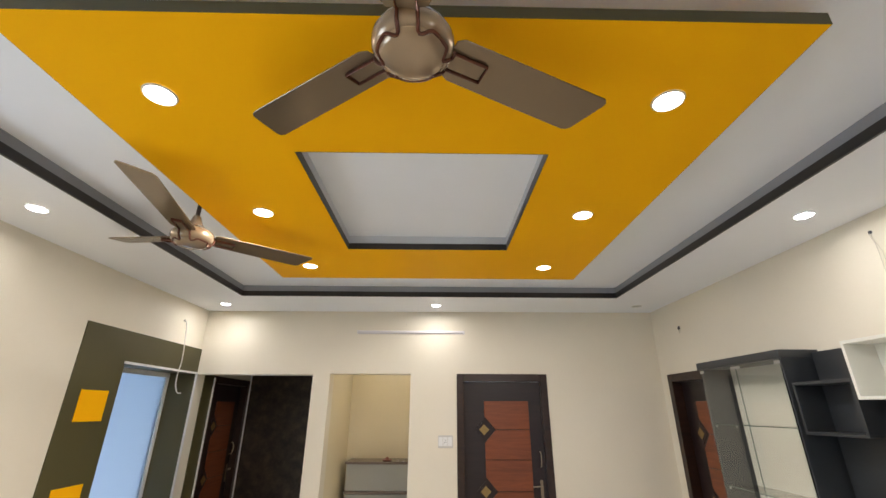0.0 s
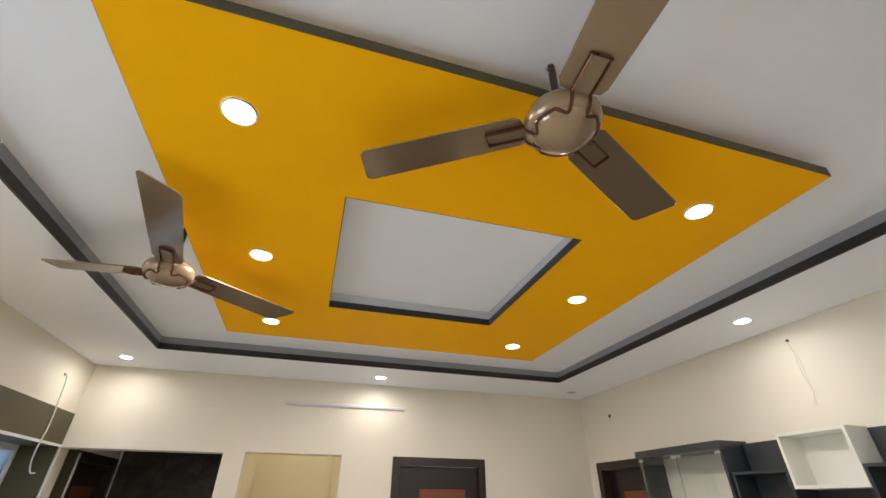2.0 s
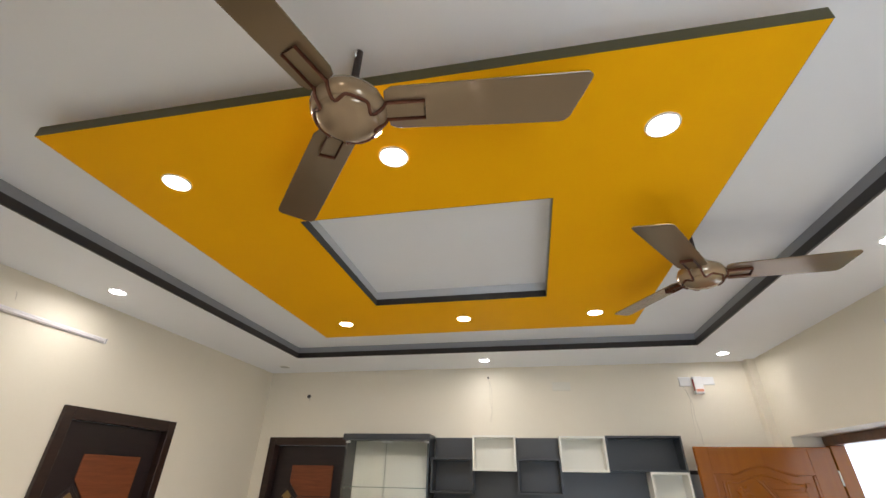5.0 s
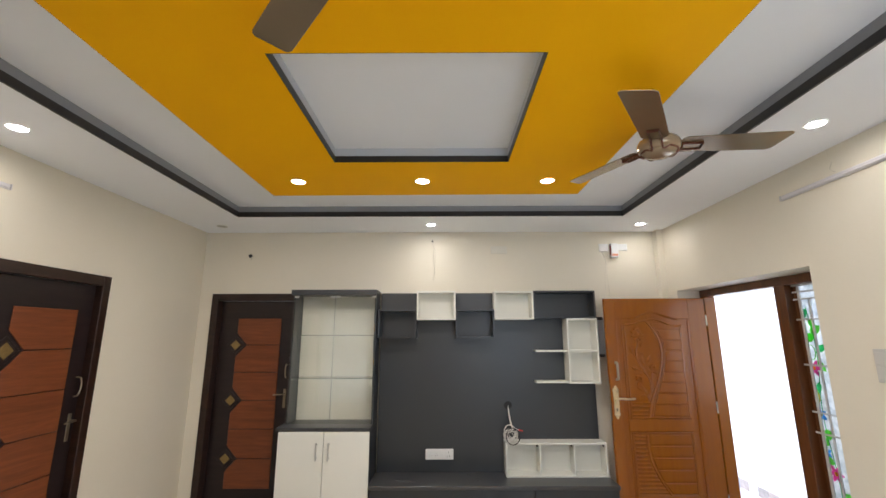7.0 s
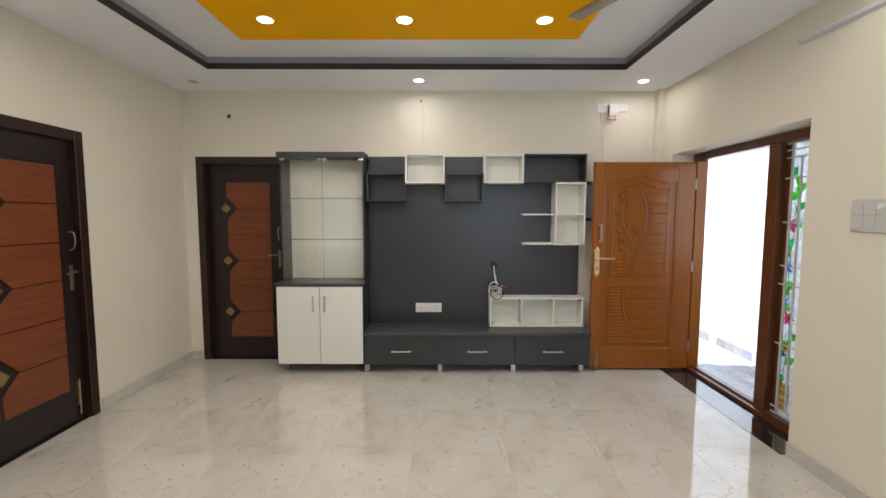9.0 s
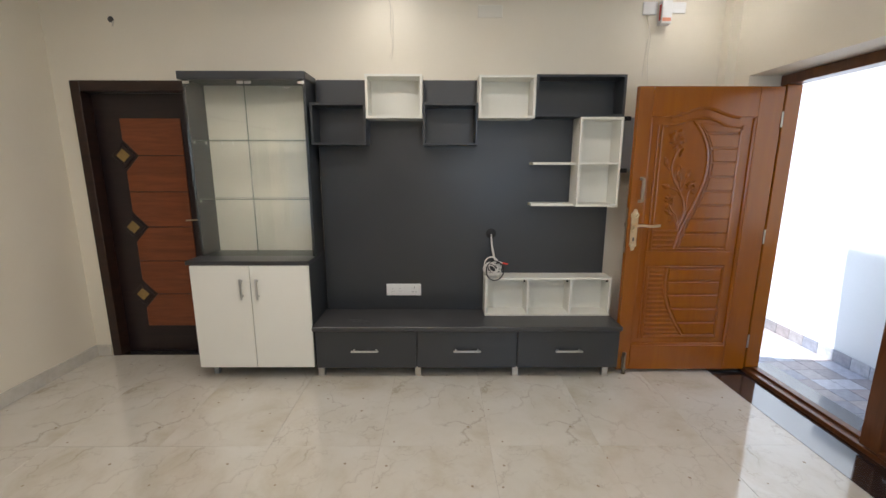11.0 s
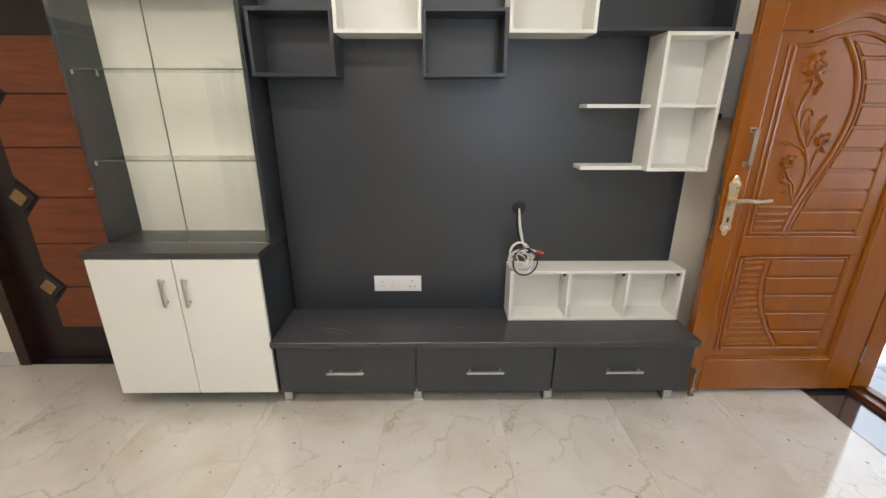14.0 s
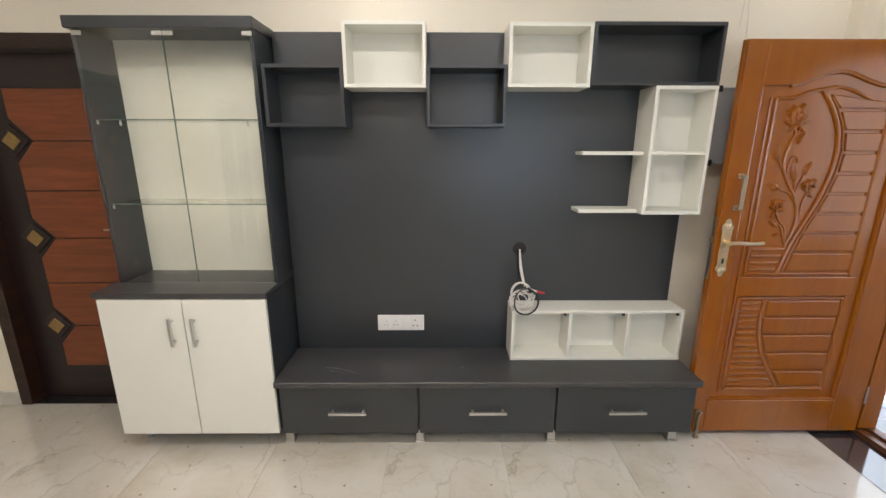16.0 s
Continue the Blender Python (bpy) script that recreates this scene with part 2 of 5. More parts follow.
GLASS_EDGE = painted("grey green glass edge", (0.12, 0.155, 0.135), 0.15, 0.05, 100, 0.0)
FLOOR_TILE = marble("polished marble tile", (0.665, 0.637, 0.568), (0.545, 0.497, 0.395), (0.27, 0.215, 0.15))
GROUT = painted("floor grout", (0.46, 0.42, 0.36), 0.7, 0.1, 100, 0.1)
SKIRT = painted("grey marble skirting", (0.60, 0.575, 0.51), 0.2, 0.12, 30, 0.03, big=5)
GRANITE = painted("black granite", (0.02, 0.02, 0.024), 0.07, 0.3, 220, 0.0, spec=1.0)
GRANITE.node_tree.nodes["Principled BSDF"].inputs["IOR"].default_value = 2.1
OUT_FLOOR = painted("balcony screed", (0.40, 0.40, 0.41), 0.6, 0.1, 60, 0.1)
OUT_TILE = piece_mat("mixed balcony stone pieces", ((0.38, 0.40, 0.45), (0.30, 0.27, 0.27), (0.27, 0.28, 0.32), (0.34, 0.32, 0.32), (0.43, 0.45, 0.49), (0.25, 0.235, 0.24)), 0.3)
OUT_WALL = painted("white outer wall paint", (0.64, 0.67, 0.685), 0.6, 0.03, 60, 0.05)
BROWN_STONE = painted("mottled dark brown laminate", (0.035, 0.024, 0.016), 0.35, 0.9, 14, 0.05, big=9)
STEEL_GREY = painted("grey steel laminate", (0.36, 0.37, 0.35), 0.35, 0.05, 100, 0.02)
NICHE_TOP = painted("grey brown stone top", (0.16, 0.13, 0.11), 0.25, 0.2, 90, 0.02)


# ---- mesh helpers ----
def box(bm, x0, x1, y0, y1, z0, z1):
    x0, x1, y0, y1, z0, z1 = min(x0, x1), max(x0, x1), min(y0, y1), max(y0, y1), min(z0, z1), max(z0, z1)
    v = [bm.verts.new((x, y, z)) for z in (z0, z1) for y in (y0, y1) for x in (x0, x1)]
    for f in ((0, 2, 3, 1), (4, 5, 7, 6), (0, 1, 5, 4), (2, 6, 7, 3), (0, 4, 6, 2), (1, 3, 7, 5)):
        bm.faces.new([v[i] for i in f])
    return bm


def prism(bm, outline, d0, d1, place):
    """An outline of (u, v) drawn out from depth d0 to d1; place(u, v, d) gives the point."""
    a = [bm.verts.new(place(u, v, d0)) for u, v in outline]
    b = [bm.verts.new(place(u, v, d1)) for u, v in outline]
    n = len(outline)
    bm.faces.new(a)
    bm.faces.new(b[::-1])
    for i in range(n):
        bm.faces.new((a[i], b[i], b[(i + 1) % n], a[(i + 1) % n]))
    return bm


def lathe(bm, profile, segs=32, origin=(0, 0, 0)):
    rings = []
    for r, z in profile:
        rings.append([bm.verts.new((origin[0] + r * math.cos(2 * math.pi * i / segs), origin[1] + r * math.sin(2 * math.pi * i / segs), origin[2] + z)) for i in range(segs)])
    for p, q in zip(rings, rings[1:]):
        for i in range(segs):
            bm.faces.new((p[i], p[(i + 1) % segs], q[(i + 1) % segs], q[i]))
    bm.faces.new(rings[0][::-1])
    bm.faces.new(rings[-1])
    return bm


def tube(bm, pts, r, segs=8, flat=1.0, level=False):
    pts = [Vector(p) for p in pts]
    rings = []
    for i, p in enumerate(pts):
        d = (pts[min(i + 1, len(pts) - 1)] - pts[max(i - 1, 0)]).normalized()
        ref = Vector((1, 0, 0)) if abs(d.x) < 0.6 and not level else Vector((0, 0, 1))
        a = d.cross(ref).normalized()
        b = a.cross(d).normalized()
        rings.append([bm.verts.new(p + a * r * math.cos(2 * math.pi * k / segs) + b * r * flat * math.sin(2 * math.pi * k / segs)) for k in range(segs)])
    for p, q in zip(rings, rings[1:]):
        for k in range(segs):
            bm.faces.new((p[k], p[(k + 1) % segs], q[(k + 1) % segs], q[k]))
    bm.faces.new(rings[0][::-1])
    bm.faces.new(rings[-1])
    return bm


def bez(points, n=8):
    """A smooth line through the points."""
    ps = [Vector(p) for p in points]
    ps = [ps[0]] + ps + [ps[-1]]
    out = []
    for i in range(1, len(ps) - 2):
        for k in range(n):
            t = k / n
            a, b, c, d = ps[i - 1:i + 3]
            out.append(0.5 * ((2 * b) + (c - a) * t + (2 * a - 5 * b + 4 * c - d) * t * t + (3 * b - a - 3 * c + d) * t ** 3))
    return out + [ps[-2]]


def part(name, bm, material, parent=None, label="", smooth=False, bevel=0.0):
    bmesh.ops.recalc_face_normals(bm, faces=bm.faces)
    if bevel:
        bmesh.ops.bevel(bm, geom=[e for e in bm.edges if e.is_manifold and e.calc_face_angle(0) > 0.6], offset=bevel, segments=1, affect="EDGES")
    me = bpy.data.meshes.new(name)
    bm.to_mesh(me)
    bm.free()
    me.materials.append(material)
    if smooth:
        for p in me.polygons:
            p.use_smooth = True
        me.set_sharp_from_angle(angle=radians(40))
    ob = new(name, me)
    if parent:
        ob.parent = parent
        if not parent.parent:
            ob.matrix_parent_inverse = parent.matrix_basis.inverted()
    if label:
        ob["label"] = label
    return ob


def slab(name, dims, material, parent=None, label="", bevel=0.0):
    return part(name, box(bmesh.new(), *dims), material, parent, label, bevel=bevel)


def thing(name, at, label, category, group=""):
    ob = new(name)
    ob.empty_display_size = 0.1
    ob.location = at
    return tagged(ob, label, category, group)


def setting(name, bm_or_dims, material, label="", bevel=0.0):
    bm = box(bmesh.new(), *bm_or_dims) if isinstance(bm_or_dims, tuple) else bm_or_dims
    return tagged(part(name, bm, material, bevel=bevel), label, kind="structure")


# ---- the room ----
XW, XE, YS, YN = -2.41, 2.32, -0.41, 4.43
TOP = 3.1
# walls: each a mesh of butted blocks round its openings
bm = bmesh.new()
box(bm, XE, XE + 0.23, YS - 0.35, 3.38, 0, TOP)
box(bm, XE, XE + 0.23, 3.38, 4.22, 2.065, TOP)
box(bm, XE, XE + 0.23, 4.22, YN + 1.6, 0, TOP)
wall_east = setting("wall_east", bm, CREAM, "cream painted wall behind the television unit")
bm = bmesh.new()
NT = YN + 0.17
box(bm, XW, -1.224, YN, NT, 2.09, TOP)
box(bm, -1.224, -1.05, YN, NT, 0, TOP)
box(bm, -1.05, -0.233, YN, NT, 2.1, TOP)
box(bm, -0.233, 0.27, YN, NT, 0, TOP)
box(bm, 0.27, 1.11, YN, NT, 2.065, TOP)
box(bm, 1.11, XE, YN, NT, 0, TOP)


def out_of_square(x):
    """How far the north wall's face has come into the room at x."""
    return 0.045 * (x - XW) / (XE - XW)


for v in bm.verts:
    if abs(v.co.y - YN) < 1e-5:
        v.co.y -= out_of_square(v.co.x)
wall_north = setting("wall_north", bm, CREAM, "cream painted wall with a door, an alcove and a passage")
bm = bmesh.new()
box(bm, XW - 0.32, XW, YS - 0.35, 0.15, 0, TOP)
box(bm, XW - 0.32, XW, 0.15, 1.10, 0, 0.85)
box(bm, XW - 0.32, XW, 0.15, 1.10, 2.1, TOP)
box(bm, XW - 0.32, XW, 1.10, 3.385, 0, TOP)
box(bm, XW - 0.32, XW, 3.385, 4.42, 2.1, TOP)
box(bm, XW - 0.32, XW, 3.385, 4.42, 0, 0.35)
box(bm, XW - 0.32, XW, 4.42, 4.8, 0, TOP)
box(bm, XW - 0.32, XW, 4.8, 5.72, 2.07, TOP)
box(bm, XW - 0.32, XW, 5.72, 6.0, 0, TOP)
wall_west = setting("wall_west", bm, CREAM, "cream painted wall with an olive panel round a window")
bm = bmesh.new()
OX0, OX1, OZ = 0.585, 2.085, 2.085
box(bm, XW, OX0, YS - 0.35, YS, 0, TOP)
box(bm, OX0, OX1, YS - 0.35, YS, OZ, TOP)
box(bm, OX1, XE, YS - 0.35, YS, 0, TOP)
wall_south = setting("wall_south", bm, CREAM, "cream painted wall with the entrance opening")
setting("pillar", (2.235, XE, YS, -0.345, 0, CEIL), CREAM, "slim cream corner pillar")
# alcove and passage behind the north wall
setting("alcove_wall_east", (-0.233, -0.133, NT, 5.62, 0, TOP), ALCOVE_PAINT, "cream alcove side wall")
setting("alcove_wall_west", (-1.22, -1.05, NT, 5.72, 0, TOP), ALCOVE_PAINT, "cream alcove side wall")
setting("alcove_wall_back", (-1.05, -0.233, 5.62, 5.72, 0, TOP), ALCOVE_PAINT, "cream alcove back wall")
setting("passage_wall_back", (XW, -1.05, 5.74, 5.84, 0, TOP), BROWN_STONE, "mottled dark brown panelled passage wall")
setting("passage_ceiling", (XW, -0.133, NT, 5.84, 2.6, 2.66), WHITE_CEIL, "white passage ceiling")
# olive panel of the west wall, 8 mm proud
bm = bmesh.new()
p0, p1 = XW, XW + 0.008
box(bm, p0, p1, 2.93, 3.385, 0.0, 2.335)
box(bm, p0, p1, 3.385, YN, 2.1, 2.335)
olive = setting("olive_panel", bm, OLIVE, "olive green painted wall panel")
bm = bmesh.new()
box(bm, XW, XW + 0.008, NT + 0.003, 4.8, 0.0, 2.6)
box(bm, XW - 0.30, XW - 0.002, 4.412, 4.42, 0.35, 2.1)
box(bm, XW - 0.30, XW - 0.002, 3.385, 3.393, 0.35, 2.092)
box(bm, XW - 0.30, XW - 0.002, 3.393, 4.412, 2.092, 2.1)
setting("olive_reveal", bm, OLIVE, "olive green painted window reveal")
for k, (z0, z1) in enumerate([(1.675, 1.882), (1.08, 1.275)]):
    setting("yellow_square", (XW + 0.008, XW + 0.014, 3.04, 3.292, z0, z1), YELLOW, "mustard yellow painted square")
bm = bmesh.new()
box(bm, XW + 0.008, XW + 0.018, 3.375, YN - 0.002, 2.088, 2.106)
box(bm, XW + 0.008, XW + 0.018, 4.41, YN - 0.002, 0.35, 2.088)
box(bm, XW + 0.008, XW + 0.02, 4.785, 4.805, 0, 2.08)
box(bm, XW + 0.008, XW + 0.02, 5.715, 5.738, 0, 2.6)
setting("trim", bm, WHITE_PLASTIC, "white corner beading")
# window pane, frosted, at the outer face
WPANE = glass("frosted window glass", (0.235, 0.285, 0.345), 0.55)
w1 = new("window_1"); tagged(w1, "frosted window with a white frame in the olive wall", kind="structure")
part("pane", box(bmesh.new(), XW - 0.27, XW - 0.264, 3.43, 4.375, 0.39, 2.05), WPANE, w1)
bm = bmesh.new()
box(bm, XW - 0.29, XW - 0.25, 3.393, 3.43, 0.35, 2.092)
box(bm, XW - 0.29, XW - 0.25, 4.375, 4.412, 0.35, 2.092)
box(bm, XW - 0.29, XW - 0.25, 3.43, 4.375, 0.35, 0.39)
box(bm, XW - 0.29, XW - 0.25, 3.43, 4.375, 2.05, 2.092)
part("window_frame", bm, WHITE_PLASTIC, w1)

w3 = new("window_3")
tagged(w3, "pale frosted window in the cream wall facing the television unit", kind="structure")
part("pane", box(bmesh.new(), XW - 0.27, XW - 0.264, 0.19, 1.06, 0.89, 2.06), glass("pale frosted glass", (0.74, 0.85, 0.97), 0.4), w3)
bm = bmesh.new()
box(bm, XW - 0.29, XW - 0.25, 0.151, 0.19, 0.851, 2.099)
box(bm, XW - 0.29, XW - 0.25, 1.06, 1.099, 0.851, 2.099)
box(bm, XW - 0.29, XW - 0.25, 0.19, 1.06, 0.851, 0.89)
box(bm, XW - 0.29, XW - 0.25, 0.19, 1.06, 2.06, 2.099)
part("window_frame", bm, WHITE_PLASTIC, w3)

# floors
CX0, CX1, CY0, CY1 = -1.775, 1.709, 0.215, 3.765
setting("floor", (XW - 0.32, XE + 0.23, YS - 0.35, 6.0, -0.1, -0.002), GROUT, "grouted screed under the marble tiles")
setting("ground", (-60, 60, -60, 60, -3.4, -3.3), OUT_WALL, "pale ground below")
# ceiling: border, raised field, slab with its opening
bm = bmesh.new()
box(bm, XW, XE, YS, CY0, CEIL, TOP)
box(bm, XW, XE, CY1, YN, CEIL, TOP)
box(bm, XW, CX0, CY0, CY1, CEIL, TOP)
box(bm, CX1, XE, CY0, CY1, CEIL, TOP)
box(bm, CX0, CX1, CY0, CY1, RAISED, TOP)
setting("ceiling", bm, WHITE_CEIL, "white ceiling with a raised field")
# unseen slab, added to block the sky; its edge sets the balcony shade
bm = bmesh.new()
box(bm, XW - 0.35, XE + 0.3, YS - 0.4, 6.1, TOP, TOP + 0.15)
setting("roof_slab", bm, WHITE_CEIL, "unseen roof slab that keeps sky light out and shades the balcony")
bm = bmesh.new()
h0, h1, w = CEIL - 0.004, CEIL + 0.042, 0.012
box(bm, CX0, CX1, CY0, CY0 + w, h0, h1)
box(bm, CX0, CX1, CY1 - w, CY1, h0, h1)
box(bm, CX0, CX0 + w, CY0 + w, CY1 - w, h0, h1)
box(bm, CX1 - w, CX1, CY0 + w, CY1 - w, h0, h1)
# added strip: shade under the raised field, put in as grey
bandm = bmesh.new()
g0, g1, q = h1 + 0.0005, RAISED - 0.0005, 0.007
box(bandm, CX0, CX1, CY0, CY0 + q, g0, g1)
box(bandm, CX0, CX1, CY1 - q, CY1, g0, g1)
box(bandm, CX0, CX0 + q, CY0 + q, CY1 - q, g0, g1)
box(bandm, CX1 - q, CX1, CY0 + q, CY1 - q, g0, g1)
setting("coffer_shade", bandm, BAND_SHADE, "added grey strip standing for the shade above the black strip")
setting("coffer_trim", bm, BLACK_TRIM, "black painted edge strip round the raised ceiling")
YX0, YX1, YY0, YY1 = -1.20, 1.105, 0.822, 3.195
IX0, IX1, IY0, IY1 = -0.552, 0.49, 1.45, 2.553
panel = thing("ceiling_panel", (0, 2, CEIL), "mustard yellow suspended ceiling panel with olive edge and a square opening", "ceiling panel")
bm = bmesh.new()
z0, z1 = CEIL, CEIL + 0.04
box(bm, YX0, YX1, YY0, IY0, z0, z1)
box(bm, YX0, YX1, IY1, YY1, z0, z1)
box(bm, YX0, IX0, IY0, IY1, z0, z1)
box(bm, IX1, YX1, IY0, IY1, z0, z1)
def skew(b):
    for v in b.verts:
        if v.co.x < -0.8:
            v.co.x += 0.006 * (YY1 - v.co.y) / (YY1 - YY0)
            if v.co.y < YY0 + 0.1:
                v.co.y -= 0.012
        elif v.co.x > 0.8:
            v.co.x += 0.02 * (v.co.y - YY0) / (YY1 - YY0)


skew(bm)
part("field", bm, YELLOW, panel)
bm = bmesh.new()
e = 0.0015
box(bm, YX0 - e, YX1 + e, YY0 - e, YY0, z0 + 0.0005, z1 + 0.002)
box(bm, YX0 - e, YX1 + e, YY1, YY1 + e, z0 + 0.0005, z1 + 0.002)
box(bm, YX0 - e, YX0, YY0, YY1, z0 + 0.0005, z1 + 0.002)
box(bm, YX1, YX1 + e, YY0, YY1, z0 + 0.0005, z1 + 0.002)
skew(bm)
part("edge", bm, OLIVE, panel, "olive painted edge")
bm = bmesh.new()
z1 = CEIL + 0.042
e = 0.003
box(bm, IX0, IX1, IY0, IY0 + e, z0 + 0.0005, z1)
box(bm, IX0, IX1, IY1 - e, IY1, z0 + 0.0005, z1)
box(bm, IX0, IX0 + e, IY0 + e, IY1 - e, z0 + 0.0005, z1)
box(bm, IX1 - e, IX1, IY0 + e, IY1 - e, z0 + 0.0005, z1)
# white upstand of the opening; its pale grey holds the shade in there
side = bmesh.new()
z2, z3 = z1 + 0.0005, RAISED - 0.0005
box(side, IX0 - 0.02, IX1 + 0.02, IY0 - 0.02, IY0, z2, z3)
box(side, IX0 - 0.02, IX1 + 0.02, IY1, IY1 + 0.02, z2, z3)
box(side, IX0 - 0.02, IX0, IY0, IY1, z2, z3)
box(side, IX1, IX1 + 0.02, IY0, IY1, z2, z3)
part("upstand", side, painted("shaded upstand white", (0.58, 0.60, 0.63), 0.55, 0.03, 80, 0.03), panel, "white upstand with its shade put in as pale grey")
part("inner_edge", bm, BLACK_TRIM, panel, "black painted inner edge")
bm = bmesh.new()
for x in (YX0 + 0.3, YX1 - 0.3):
    box(bm, x - 0.02, x + 0.02, YY0 + 0.25, YY1 - 0.25, CEIL + 0.04, RAISED)
part("batten", bm, WHITE_CEIL, panel)

# balcony
setting("balcony_floor", (-3.2, 6.0, -1.75, YS - 0.35, -0.22, -0.112), OUT_FLOOR, "pale mottled stone balcony floor")
setting("balcony_wall", (-3.2, 6.0, -1.85, -1.67, -0.22, 2.6), OUT_WALL, "white painted balcony wall")
setting("baseboard_balcony", (-3.2, 6.0, -1.67, -1.659, -0.112, -0.005), OUT_FLOOR, "stone balcony skirting")
# skirting
for n, d in [("a", (XW, XW + 0.012, YS, 4.43, 0, 0.09)), ("b", (XW, OX0, YS, YS + 0.012, 0, 0.09)), ("c", (1.175, XE, YN - 0.012, YN, 0, 0.09)),
             ("d", (-0.233, 0.21, YN - 0.012, YN, 0, 0.09)), ("e", (-1.224, -1.05, YN - 0.012, YN, 0, 0.09)), ("f", (XE - 0.012, XE, 4.27, YN - 0.012, 0, 0.09)), ("g", (XE - 0.012, XE, YS, 0.36, 0, 0.09))]:
    ob = setting("baseboard", d, SKIRT, "grey marble skirting", bevel=0.002)
    if n in "cde":
        for v in ob.data.vertices:
            v.co.y -= out_of_square(v.co.x)


# ---- downlights ----
def downlight(x, y, r, lens, label):
    d = thing("downlight", (x, y, CEIL), label, "ceiling light", "recessed ceiling downlights")
    o = (x, y, CEIL)
    bm = bmesh.new()
    segs = 32
    prof = [(r * 0.84, -0.001), (r * 0.86, -0.006), (r * 0.96, -0.006), (r, -0.001)]
    rings = [[bm.verts.new((o[0] + a * math.cos(6.28318 * i / segs), o[1] + a * math.sin(6.28318 * i / segs), o[2] + z)) for i in range(segs)] for a, z in prof]
    for p, q in zip(rings, rings[1:]):
        for i in range(segs):
            bm.faces.new((p[i], p[(i + 1) % segs], q[(i + 1) % segs], q[i]))
    part("bezel", bm, WHITE_PLASTIC, d, smooth=True)
    part("lens", lathe(bmesh.new(), [(r * 0.80, -0.001), (r * 0.84, -0.003), (r * 0.7, -0.004)], 32, o), lens, d, smooth=True)
    return d


niche = downlight(-0.45, 5.0, 0.045, LENS, "small round lit downlight in the alcove ceiling")
niche.location.z = 2.6
del niche["group"]
for x, y in INNER_SPOTS:
    downlight(x, y, 0.054, LENS, "round lit recessed downlight in the yellow ceiling panel")
for x, y in OUTER_SPOTS:
    downlight(x, y, 0.05, LENS, "round lit recessed downlight in the white ceiling border")
downlight(2.04, 4.085, 0.056, DEAD_LENS, "round unlit recessed downlight in the white ceiling corner")


